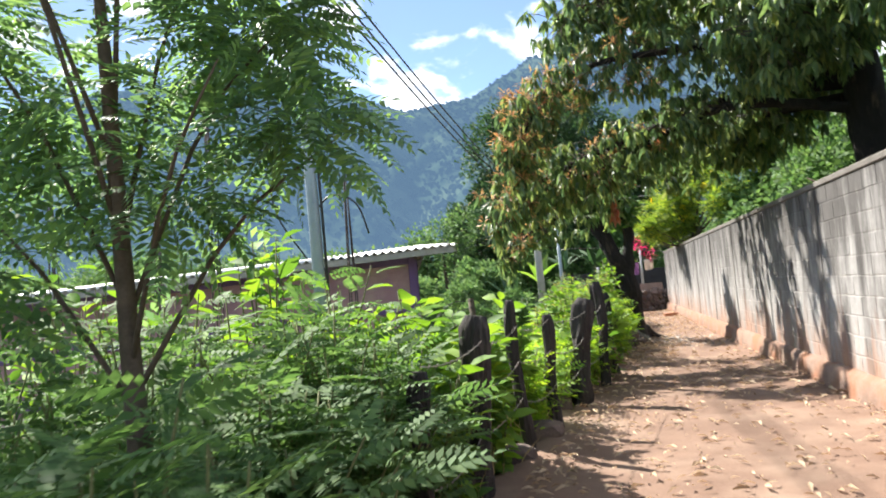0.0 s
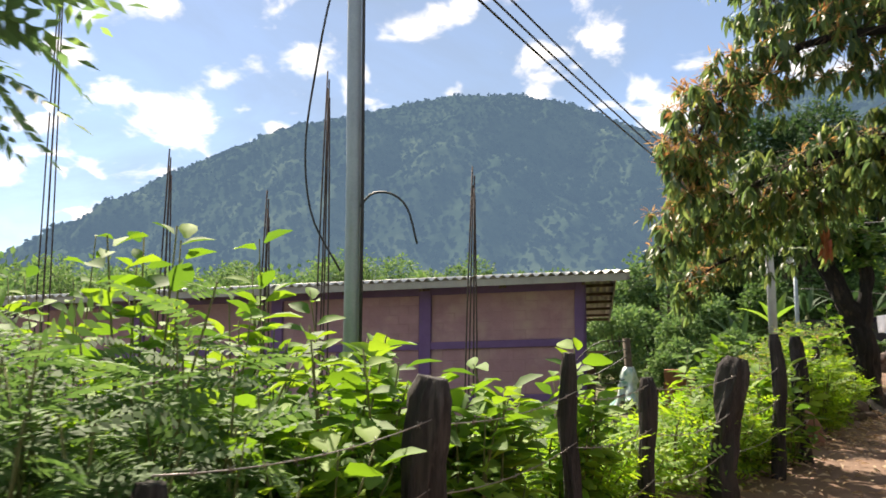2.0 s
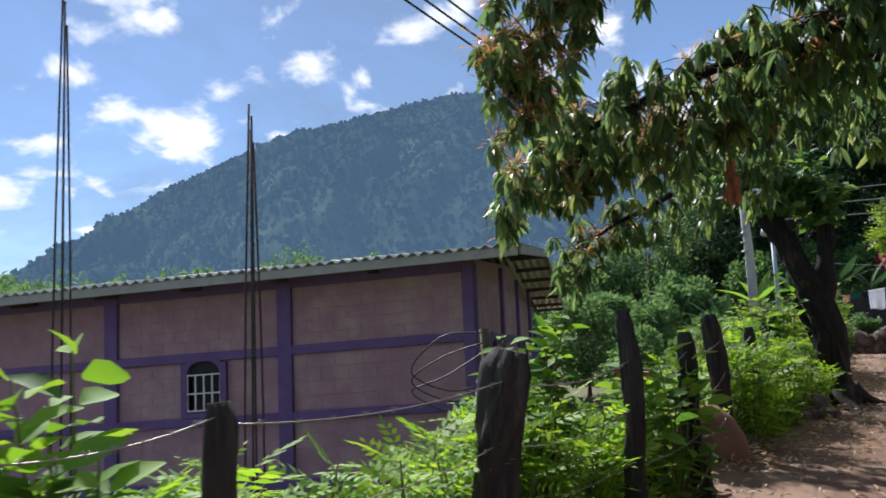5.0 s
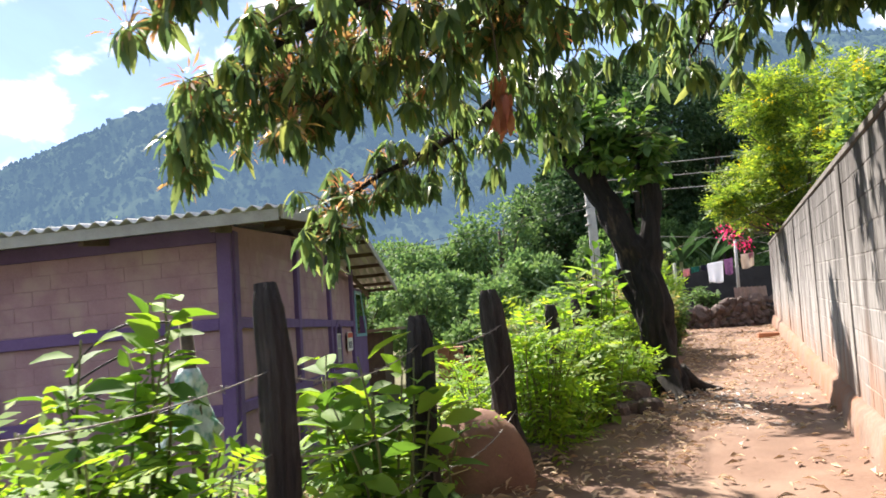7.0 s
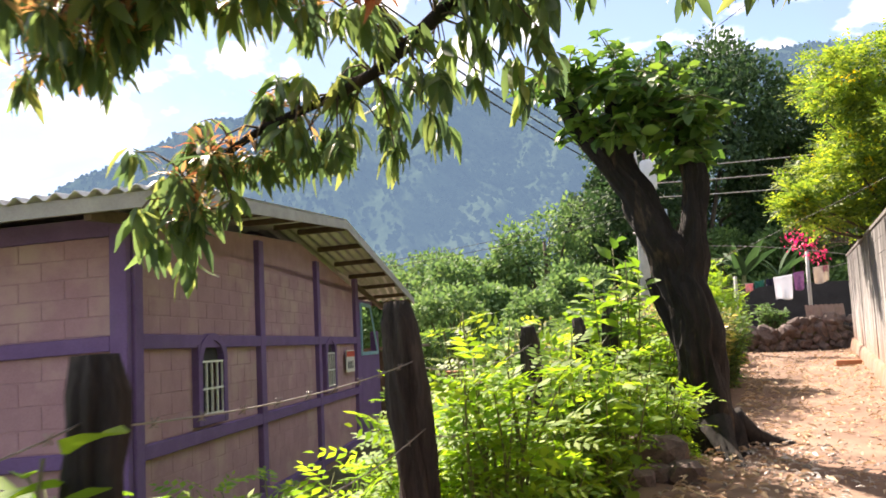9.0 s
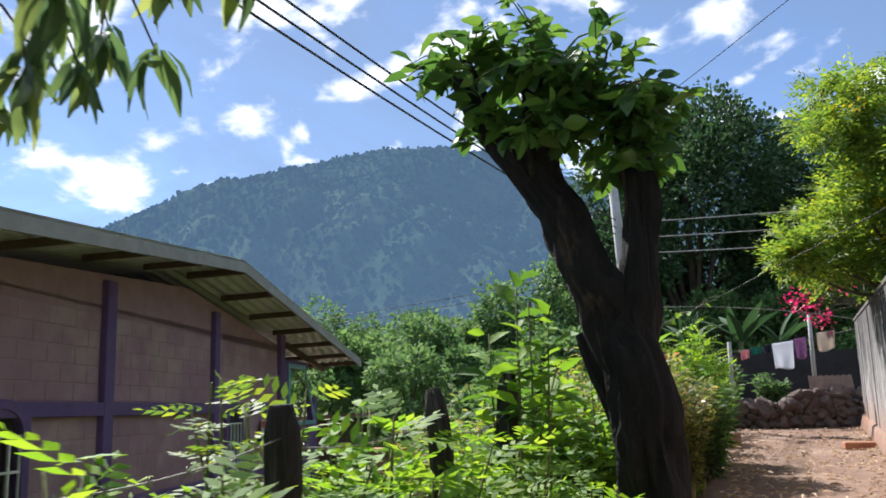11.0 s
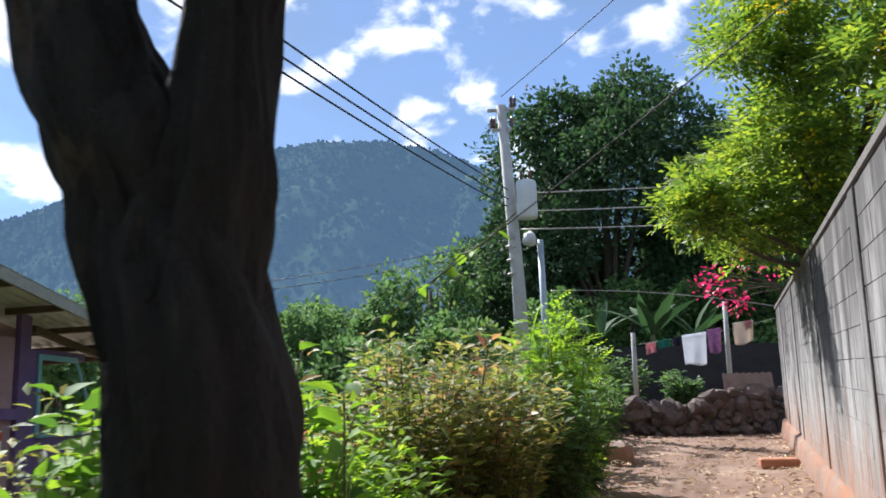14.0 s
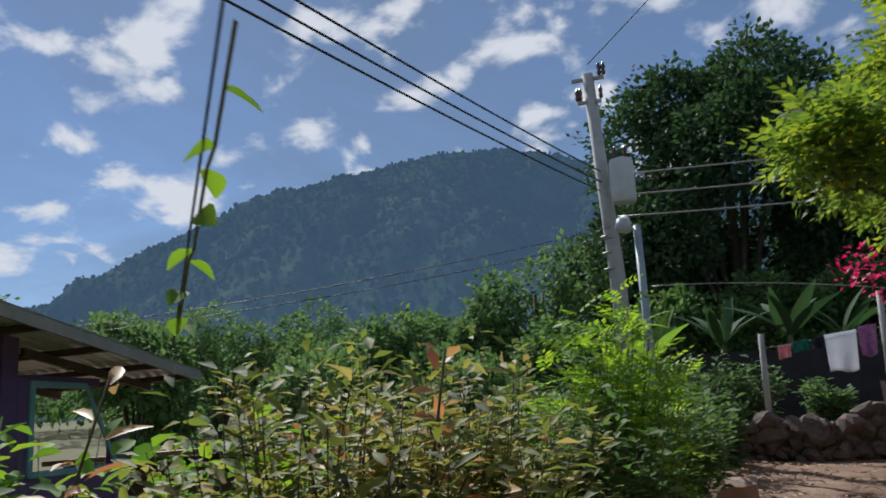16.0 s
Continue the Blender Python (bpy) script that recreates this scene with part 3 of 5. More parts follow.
def window(a, b, z0, z1, side):
    """Arched window with a white iron grille and a purple surround, in the long (side 0) or the gable wall (side 1)."""
    def f(p):
        return at_house((p[0], p[1], p[2]) if side == 0 else (p[1], p[0], p[2]))
    w = thing("window", label="arched window with white grille in purple surround")
    w.parent = house
    w.matrix_parent_inverse = Matrix.Translation(HO).inverted()
    c, r = (a + b) / 2, (b - a) / 2
    hpart("surround", [((a - 0.1, -0.035, z0 - 0.08), (a, 0.045, z1 + r * 0.6)), ((b, -0.035, z0 - 0.08), (b + 0.1, 0.045, z1 + r * 0.6)), ((a, -0.035, z0 - 0.08), (b, 0.045, z0))], PURPLE, w, f=f, bevel=0.006)
    bm = bmesh.new()
    ring = []
    for i in range(11):
        g = math.pi * i / 10
        for rr in (r, r + 0.1):
            for o in (-0.04, 0.046):
                ring.append(bm.verts.new(f((c - math.cos(g) * rr, o, z1 + math.sin(g) * rr * 0.75))))
    for i in range(10):
        q, s = ring[4 * i:4 * i + 4], ring[4 * i + 4:4 * i + 8]
        for x, y in ((0, 1), (1, 3), (3, 2), (2, 0)):
            bm.faces.new((q[x], q[y], s[y], s[x]))
    part("arch", bm, PURPLE, w)
    # Near-black panel and fan put the dark of the room into colour.
    hpart("dark_backing", [((a + 0.002, 0.12, z0), (b - 0.002, 0.14, z1 + 0.02))], NEARBLACK, w, f=f)
    bm = bmesh.new()
    fan = [bm.verts.new(f((c - math.cos(math.pi * i / 10) * r * 0.98, 0.03, z1 + math.sin(math.pi * i / 10) * r * 0.73))) for i in range(11)]
    bm.faces.new(fan)
    part("fanlight", bm, NEARBLACK, w)
    for k in range(5):
        x = a + (b - a) * k / 4
        hpart("bar", [((x - 0.011, -0.02, z0 + 0.02), (x + 0.011, 0.0, z1))], WHITEIRON, w, f=f)
    for z in (z0 + 0.03, (z0 + z1) / 2, z1 - 0.01):
        hpart("bar", [((a, -0.025, z - 0.011), (b, -0.003, z + 0.011))], WHITEIRON, w, f=f)
    return w


window(3.88, 4.42, 0.38, 0.95, 0)
window(1.42, 1.98, 0.42, 1.0, 1)
window(6.42, 6.93, 0.42, 1.0, 1)

# Open porch at the far end of the gable wall, with a blue edged arch.
hpart("porch_wall", [((0.0, V_END, Z0), (0.14, 9.15, 2.0)), ((0.0, 10.75, Z0), (0.14, 11.0, 1.4)), ((0.0, 9.15, Z0), (0.14, 10.75, 0.95)), ((0.0, 9.15, 1.92), (0.14, 10.4, 2.02))], PURPLE, bevel=0.01)
hpart("porch_trim", [((-0.03, 9.12, 0.9), (-0.002, 9.2, 1.95)), ((-0.03, 9.2, 1.88), (-0.002, 10.1, 1.95)), ((-0.03, 9.12, 0.9), (-0.002, 10.8, 0.97))], BLUEFRAME)
bm = bmesh.new()
tr = [bm.verts.new(at_house((o, v, z))) for o in (-0.03, -0.002) for v, z in ((10.1, 1.95), (10.1, 1.87), (10.72, 0.95), (10.8, 0.95))]
for q in ((0, 1, 2, 3), (4, 7, 6, 5), (0, 4, 5, 1), (1, 5, 6, 2), (2, 6, 7, 3), (3, 7, 4, 0)):
    bm.faces.new([tr[i] for i in q])
ob = part("porch_brace", bm, BLUEFRAME, house)
ob.matrix_parent_inverse = Matrix.Translation(HO).inverted()

# Corrugated roof: two slopes, fascia, rafters.
EAVE_N, RIDGE, EAVE_F = (-0.72, 2.30), (5.0, 2.88), (11.55, 2.06)


def roof_z(v):
    return float(np.interp(v, (EAVE_N[0], RIDGE[0], EAVE_F[0]), (EAVE_N[1], RIDGE[1], EAVE_F[1])))


def sheet(u0, u1, v0, v1):
    n = int((u1 - u0) / 0.0275)
    vs, fs = [], []
    for j, v in enumerate((v0, (v0 + v1) / 2, v1)):
        for i in range(n + 1):
            u = u0 + (u1 - u0) * i / n
            for o in (0.0, 0.012):
                vs.append(at_house((u, v, roof_z(v) + 0.028 * math.sin(u / 0.165 * 2 * math.pi) + 0.03 + o)))
    st = 2 * (n + 1)
    for j in range(2):
        for i in range(n):
            q = j * st + 2 * i
            fs += [(q + 1, q + 3, q + st + 3, q + st + 1), (q, q + st, q + st + 2, q + 2)]
    for i in range(n):
        q = 2 * i
        fs += [(q, q + 2, q + 3, q + 1), (2 * st + q, 2 * st + q + 1, 2 * st + q + 3, 2 * st + q + 2)]
    return vs, fs


for k in range(5):
    a, b = -0.75 + 2.7 * k, -0.75 + 2.7 * k + 2.72
    for v0, v1 in ((EAVE_N[0], RIDGE[0]), (RIDGE[0], EAVE_F[0])):
        o = link_mesh("roof_sheet", *sheet(a, b, v0, v1), ZINC, house, smooth=True)
        o.matrix_parent_inverse = Matrix.Translation(HO).inverted()
hpart("fascia", [((-0.72, EAVE_N[0] + 0.03, 2.19), (U_END + 0.3, EAVE_N[0] + 0.07, 2.31))], FASCIA)


def slope_bar(name, u0, u1, v0, v1, drop, thick, material):
    bm = bmesh.new()
    c = [bm.verts.new(at_house((u, v, roof_z(v) - d))) for u in (u0, u1) for v in (v0, v1) for d in (drop + thick, drop)]
    for q in ((0, 1, 3, 2), (4, 6, 7, 5), (0, 4, 5, 1), (2, 3, 7, 6), (0, 2, 6, 4), (1, 5, 7, 3)):
        bm.faces.new([c[i] for i in q])
    ob = part(name, bm, material, house)
    ob.matrix_parent_inverse = Matrix.Translation(HO).inverted()


for v0, v1 in ((EAVE_N[0] + 0.08, RIDGE[0]), (RIDGE[0], EAVE_F[0])):
    slope_bar("bargeboard", -0.76, -0.73, v0, v1, -0.02, 0.12, FASCIA)
for v in (0.4, 1.6, 2.8, 4.0, 5.1, 6.2, 7.3, 8.4, 9.5, 10.6, 11.4):
    slope_bar("purlin", -0.72, 0.03 if v < 9 else 3.0, v, v + 0.06, 0.005, 0.07, RAFTER)
for v0, v1 in ((9.0, 11.5), (-0.62, -0.02)):
    for u in ((0.0, 1.4, 2.8) if v0 > 0 else (0.0, 1.4, 2.8, 4.2, 5.6, 7.0, 8.4, 9.8, 11.2)):
        slope_bar("rafter", u - 0.03, u + 0.03, v0, v1, 0.076, 0.09, RAFTER)
sign = thing("wall_sign", label="small red and white notice on the gable wall", category="sign")
part("panel", boxes(((-0.03, 7.75, 0.62), (-0.015, 8.4, 1.02)), f=at_house), SIGNWHITE, sign)
part("band", boxes(((-0.034, 7.75, 0.9), (-0.0305, 8.4, 1.0)), f=at_house), SIGNRED, sign)
for k in range(4):
    part("letter_bar", boxes(((-0.034, 7.85 + 0.12 * k, 0.68), (-0.0305, 7.91 + 0.12 * k, 0.82)), f=at_house), CLOTH_K, sign)

# Low shed behind the porch.
shed = thing("shed", label="low grey shed with rusty sheet roof behind the porch", category="shed")
part("wall", boxes(((-0.3, 11.9, Z0), (1.6, 12.0, 0.95)), ((-0.3, 12.0, Z0), (-0.2, 14.2, 0.95)), f=at_house), RAFTER, shed)
part("roof", boxes(((-0.7, 11.7, 0.98), (1.8, 14.5, 1.05)), f=at_house), RUST, shed)

# Rebar bundles in front of the house.
for x, y, top in ((-1.35, 11.78, 3.5), (-3.3, 11.54, 4.85), (-4.1, 11.44, 3.25), (-5.54, 11.27, 3.86), (-7.35, 11.04, 6.9)):
    b = thing("rebar_bundle", (x, y, ground_z(x, y)), "upright bundle of rusty reinforcing bars", "rebar", "rebar bundles")
    for k in range(4):
        tb = Tubes()
        o = Vector((0.05 * (k % 2) - 0.025, 0.05 * (k // 2) - 0.025, 0))
        h = top - ground_z(x, y) - 0.12 * k
        tb.run(curve_pts([o * 2.6, o * 1.8 + Vector((0.01 * k, 0, h * 0.5)), o * 0.5 + Vector((0.03, 0, h))], 6), [0.011] * 6, 5)
        tb.make("bar", REBAR, b)
# Metal pole with a loose cable.
mp = thing("metal_pole", (-1.21, 7.8, ground_z(-1.21, 7.8)), "bluish grey steel pole with cables", "pole")
tb = Tubes()
tb.run([(0, 0, -0.2), (0.0, 0, 3), (-0.06, 0, 7.4)], [0.062, 0.06, 0.055], 14)
tb.make("shaft", STEELPOLE, mp)
tb = Tubes()
tb.run([(0.09, -0.02, 0), (0.085, -0.02, 3), (0.03, -0.02, 7.4)], [0.014] * 3, 6)
tb.make("conduit", CABLE, mp)
tb = Tubes()
tb.run(curve_pts([(-0.05, 0, 5.1), (-0.2, -0.03, 4.9), (-0.36, 0, 4.2), (-0.43, 0, 3.6), (-0.36, 0, 3.05), (-0.1, 0, 2.6)], 24), [0.009] * 24, 6)
tb.make("loose_cable", CABLE, mp)
tb = Tubes()
tb.run(curve_pts([(0.05, 0, 3.1), (0.16, 0, 3.2), (0.32, 0, 3.19), (0.45, 0, 3.07), (0.53, 0, 2.8)], 16), [0.009] * 16, 6)
tb.make("looped_cable", CABLE, mp)
tb = Tubes()
tb.run([(-0.05, 0, 5.05), (-0.14, -0.05, 5.0), (-0.18, -0.07, 4.9)], [0.025, 0.04, 0.05], 10)
tb.make("bracket_lamp", CERAMIC, mp)

# ---- fence ----
POSTS = [(-0.15, 4.1, 1.1, 0.05, -0.03), (0.1, 5.47, 1.32, 0.085, 0.12), (0.6, 7.0, 1.36, 0.045, 0.0), (1.03, 7.8, 1.18, 0.05, -0.05),
         (1.42, 9.28, 1.33, 0.1, 0.23), (2.08, 10.7, 1.46, 0.055, 0.0), (2.5, 11.9, 1.28, 0.06, -0.12), (2.76, 13.7, 1.42, 0.08, -0.14), (3.0, 15.0, 1.25, 0.05, 0.03),
         (3.25, 16.2, 1.3, 0.045, 0.0), (3.4, 17.12, 1.36, 0.055, 0.04)]
tops = []
for x, y, h, r, lean in POSTS:
    p = thing("fence_post", (x, y, min(0.0, ground_z(x, y))), "dark weathered rough timber fence post", "fence post", "fence posts")
    tb = Tubes()
    n = 16
    pts = [Vector((lean * t + 0.06 * noise.noise(Vector((x * 9, t * 2, 0))), 0.05 * noise.noise(Vector((y * 9, t * 2, 3))), -0.15 + (h + 0.15) * t)) for t in [i / n for i in range(n + 1)]]
    tb.run(pts, [r * (1.12 - 0.2 * i / n) * (0.72 if i == n else 1) for i in range(n + 1)], 30, 0.8)
    tb.make("post", POSTWOOD, p, smooth=True)
    tops.append((Vector((x, y, 0)), lean, h, r))
# Barbed wire strands.
for (p, l, h, r), (q, m, g, s) in zip(tops, tops[1:]):
    for z in (0.45, 0.78, 1.08):
        w = thing("fence_wire", label="sagging barbed fence wire", category="wire", group="fence wires")
        a, b = p + Vector((l * z / h + r * 0.6, -0.02, z)), q + Vector((m * z / g + s * 0.6, -0.02, z + 0.03))
        sag = random.uniform(0.02, 0.09)
        pts = [a.lerp(b, t / 10) + Vector((0, 0, -sag * 4 * (t / 10) * (1 - t / 10))) for t in range(11)]
        tb = Tubes()
        tb.run(pts, [0.0032] * 11, 4)
        tb.make("strand", WIRE, w)
        tb = Tubes()
        for t in range(1, 10):
            c = pts[t]
            tb.run([c + Vector((-0.012, 0, -0.014)), c + Vector((0.012, 0, 0.014))], [0.0025] * 2, 3)
            tb.run([c + Vector((0.0, -0.012, 0.014)), c + Vector((0.0, 0.012, -0.014))], [0.0025] * 2, 3)
        tb.make("barb", WIRE, w)["kind"] = "stuff"

# Short stake with wires and a torn bag.
st = thing("stake", (0.5, 13.2, ground_z(0.5, 13.2)), "short brown wooden stake in the yard", "stake")
tb = Tubes()
hs = 1.32 - ground_z(0.5, 13.2)
tb.run([(0.06, 0, -0.1), (0.02, 0, hs * 0.5), (-0.05, 0, hs)], [0.06, 0.055, 0.05], 10, 0.2)
tb.make("post", TWIG, st)
bag = thing("plastic_bag", (0.48, 13.18, 0.86), "torn pale green plastic bag tied to a stake", "bag")
bv, bf = [], []
for j in range(9):
    for i in range(22):
        w = 2 * math.pi * i / 22
        r = 0.065 + 0.085 * (j / 8) ** 0.7 * (1 + 1.3 * noise.noise(Vector((math.cos(w) * 1.8, math.sin(w) * 1.8, j * 0.3)))) + 0.03 * math.sin(5 * w + j * 0.4) * (j / 8) - 0.03 * (j == 3)
        r *= 1.0 + 0.4 * j / 8
        r += 0.1 * noise.noise(Vector((math.cos(w) * 4, math.sin(w) * 4, j * 0.9))) * min(1, j / 3) - 0.05 * (j == 4)
        bv.append((r * math.cos(w), r * math.sin(w), -0.58 * j / 8 * (1 + 0.45 * noise.noise(Vector((math.cos(w) * 1.4, math.sin(w) * 1.4, 4)))) + 0.12 * noise.noise(Vector((i * 0.9, j, 0))) * (j > 6) + 0.08))
for j in range(8):
    for i in range(22):
        if not (j > 5 and i % 7 in (0, 1)):
            bf.append((22 * j + i, 22 * j + (i + 1) % 22, 22 * j + 22 + (i + 1) % 22, 22 * j + 22 + i))
bo = link_mesh("film", bv, bf, PLASTIC, bag, smooth=True)
bo.modifiers.new("thick", "SOLIDIFY").thickness = 0.003
for k in range(3):
    wl = thing("loose_wire", label="curled loose black wire on the stake", category="wire", group="loose wires")
    tb = Tubes()
    z = 1.28 - 0.1 * k
    tb.run(curve_pts([(0.46, 13.1, z), (0.1, 12.9, z - 0.02 - 0.1 * k), (-0.2, 12.8, z - 0.35), (0.15, 12.9, z - 0.55), (0.45, 13.1, z - 0.5)], 24), [0.008] * 24, 5)
    tb.make("strand", CABLE, wl)

# Clay dome half hidden at the fence foot, standing in for an unclear mass.
jar = thing("clay_dome", (2.48, 13.4, -0.3), "large smooth terracotta dome at the foot of the fence", "jar")
jv, jf = [], []
prof = ((0.36, 0), (0.41, 0.15), (0.42, 0.36), (0.38, 0.54), (0.29, 0.7), (0.16, 0.81), (0.08, 0.835), (0.06, 0.83), (0.002, 0.82))
RIM = len(prof) - 3
for r, z in prof:
    for i in range(24):
        w = 2 * math.pi * i / 24
        jv.append((r * math.cos(w), r * math.sin(w), z))
for j in range(RIM):
    for i in range(24):
        jf.append((24 * j + i, 24 * j + (i + 1) % 24, 24 * j + 24 + (i + 1) % 24, 24 * j + 24 + i))
jf.append(tuple(range(23, -1, -1)))
link_mesh("body", jv[:24 * (RIM + 1)], jf, DOMECLAY, jar, smooth=True)
link_mesh("foot", jv[24 * RIM:], [(24 * j + i, 24 * j + (i + 1) % 24, 24 * j + 24 + (i + 1) % 24, 24 * j + 24 + i) for j in range(len(prof) - 1 - RIM) for i in range(24)], DOMECLAY, jar, smooth=True)


def rock(name, at, size, seed, material=STONE, parent=None):
    bm = bmesh.new()
    bmesh.ops.create_icosphere(bm, subdivisions=2, radius=1)
    for v in bm.verts:
        k = 1 + 0.5 * noise.noise(v.co * 1.3 + Vector((seed * 3.1, seed, 0)))
        c = v.co * k
        v.co = Vector((max(-0.8, min(0.8, c.x)) * size[0], max(-0.8, min(0.8, c.y)) * size[1], max(-0.75, min(0.75, c.z)) * size[2])) + Vector(at)
    return part(name, bm, material, parent)


# Stump and stones along the path's edge.
for at, size, seed in (((3.76, 16.6, 0.12), (0.3, 0.26, 0.26), 3), ((3.95, 16.35, 0.06), (0.18, 0.15, 0.14), 5), ((3.6, 16.2, 0.04), (0.17, 0.15, 0.13), 8)):
    tagged(rock("boulder", at, size, seed), "brown boulder beside the path near the tree", "boulder", "boulders by the tree")
for i, (y, d) in enumerate([(6.6, -0.3), (7.5, -0.25), (8.2, -0.3), (9.1, -0.3), (9.9, -0.35), (10.8, -0.2), (11.7, -0.3), (12.6, -0.25), (13.4, -0.35), (14.1, -0.2), (14.7, -0.35), (16.4, -0.3), (16.9, -0.35)]):
    s = 0.12 + 0.08 * random.random()
    tagged(rock("stone", (edge_x(y) + d, y, s * 0.3), (s * 1.3, s, s * 0.8), i + 10), "rounded brown field stone at the path's edge", "stone", "edge stones")
tagged(rock("boulder", (5.6, 27.0, 0.12), (0.32, 0.28, 0.26), 41, MORTAR), "pale boulder at the foot of the hedge", "boulder")
tagged(part("loose_block", boxes(((7.3, 26.3, 0.02), (7.75, 26.5, 0.13)), bevel=0.015), CLAY), "broken clay block lying by the wall", "block")

# Stack of bricks in the yard beyond the shed.
stack = thing("brick_stack", (1.0, 23.0, ground_z(1.0, 23.0)), "stack of red clay bricks in the yard", "bricks")
brick_bm = boxes(((-0.118, -0.055, 0), (0.118, 0.055, 0.064)), bevel=0.006)
brick_me = bpy.data.meshes.new("brick")
brick_bm.to_mesh(brick_me)
brick_bm.free()
brick_me.materials.append(CLAY)
for r in range(23):
    for k in range(3 if r < 20 else 2):
        for q in range(2):
            o = new("brick", brick_me)
            o.parent = stack
            o.location = (-0.25 + 0.245 * k + random.uniform(-0.012, 0.012), 0.115 * q + random.uniform(-0.01, 0.01), 0.066 * r)
            o.rotation_euler = (0, 0, random.uniform(-0.05, 0.05))

# ---- tall poles at the end of the path ----
UP = Vector((4.1, 33.2, 0.0))
pole = thing("utility_pole", UP + Vector((0, 0, ground_z(UP.x, UP.y))), "leaning grey concrete utility pole with transformer", "utility pole")
tb = Tubes()
tb.run([(0.08, 0, -0.3), (0, -0.2, 3.5), (-0.2, -0.6, 7.3)], [0.17, 0.145, 0.105], 16)
tb.make("shaft", CONCPOLE, pole)
tb = Tubes()
tb.run([(0.28, -0.62, 4.75), (0.28, -0.62, 4.8), (0.27, -0.63, 5.5), (0.27, -0.63, 5.56), (0.27, -0.63, 5.6)], [0.2, 0.22, 0.22, 0.2, 0.08], 20)
tank = tb.make("transformer", TANK, pole, "pale grey cylindrical transformer")
for o in (-0.09, 0.09):
    tb = Tubes()
    tb.run([(0.27 + o, -0.63, 5.58), (0.27 + o, -0.63, 5.68), (0.27 + o, -0.63, 5.7), (0.27 + o, -0.63, 5.82)], [0.045, 0.03, 0.045, 0.02], 8)
    tb.make("bushing", CERAMIC, tank)
for z, w in ((7.2, 0.3), (6.75, 0.22)):
    part("crossarm", boxes(((-0.2 - w, -0.63, z - 0.03), (-0.2 + w, -0.57, z + 0.03))), FASCIA, pole)
for x, z in ((0.1, 7.25), (0.02, 7.25), (-0.42, 6.8), (-0.36, 6.8), (0.02, 6.8)):
    tb = Tubes()
    tb.run([(x, -0.6, z), (x, -0.6, z + 0.06), (x, -0.6, z + 0.08), (x, -0.6, z + 0.16), (x, -0.6, z + 0.24)], [0.03, 0.045, 0.03, 0.045, 0.02], 8)
    tb.make("insulator", CERAMIC, pole)
for z in (3.6, 3.9, 4.2):
    tb = Tubes()
    f = -0.2 * (z / 3.5) ** 1.2
    tb.run([(-0.02 - 0.06 * z / 4, f, z), (-0.02 - 0.06 * z / 4, f, z + 0.04)], [0.16, 0.16], 14)
    tb.make("clamp_band", WIRE, pole)
lp = thing("street_lamp", (4.72, 30.9, ground_z(4.72, 30.9)), "slim grey steel lamp post with small lamp head", "street lamp")
tb = Tubes()
tb.run([(0, 0, -0.1), (-0.06, 0, 3.85)], [0.07, 0.06], 12)
tb.make("shaft", STEELPOLE, lp)
tb = Tubes()
tb.run([(-0.06, 0, 3.8), (-0.25, -0.05, 3.85), (-0.3, -0.08, 3.83)], [0.03] * 3, 8)
tb.make("arm", STEELPOLE, lp)
tb = Tubes()
tb.run([(-0.2, -0.1, 3.98), (-0.24, -0.11, 3.92), (-0.27, -0.12, 3.78), (-0.28, -0.12, 3.74)], [0.06, 0.13, 0.14, 0.08], 14)
tb.make("lamp_head", TANK, lp)


def cable(name, a, b, sag, r, label, material=CABLE):
    a, b = Vector(a), Vector(b)
    tb = Tubes()
    tb.run([a.lerp(b, t / 24) + Vector((0, 0, -sag * 4 * (t / 24) * (1 - t / 24))) for t in range(25)], [r] * 25, 5)
    return tagged(tb.make(name, material), label, "cable", "overhead cables")


T = UP + Vector((0, -0.4, 0))
for dz, dx in ((4.95, 0.0), (4.8, -0.05), (5.15, 0.0)):
    cable("overhead_cable", T + Vector((dx - 0.1, 0, dz)), (-1.24, 7.8, dz + 0.25), 0.35, 0.014, "black overhead cable between the poles")
cable("overhead_cable", (-1.24, 7.8, 6.2), (14, -14, 8.5), 0.4, 0.014, "black overhead cable between the poles")
for dz, tz in ((5.1, 6.8), (4.7, 6.2), (4.3, 5.6)):
    cable("overhead_cable", T + Vector((0.1, 0.1, dz)), (22, 38, tz), 0.25, 0.016, "grey overhead cable crossing the dark trees", WIRE)
cable("overhead_cable", T + Vector((-0.2, 0, 7.3)), (16, 20, 12.5), 0.3, 0.01, "thin overhead wire from the pole top")
cable("overhead_cable", T + Vector((0, 0, 3.9)), (-6.6, 24.3, 1.9), 0.3, 0.007, "thin drooping service wire", CABLE)
cable("overhead_cable", T + Vector((0, 0, 4.1)), (-7.4, 24.2, 1.9), 0.3, 0.007, "thin drooping service wire", CABLE)
cable("overhead_cable", (4.8, 31, 2.75), (8.95, 31.4, 2.32), -0.1, 0.008, "pale wire strung over the clothes", WIRE)
cable("vine_wire", (3.94, 20.38, 1.5), (6.2, 17.62, 2.47), 0.03, 0.003, "dark twisted wire from hedge to wall")

# ---- laundry behind the stone wall ----
for x, h in ((8.12, 2.5), (6.35, 1.95)):
    t = thing("line_post", (x, 32.0, 0.6), "grey post holding the washing line", "post", "line posts")
    tb = Tubes()
    tb.run([(0, 0, 0), (0.01, 0, h - 0.6)], [0.05, 0.045], 9, 0.15)
    tb.make("post", CONCPOLE, t)
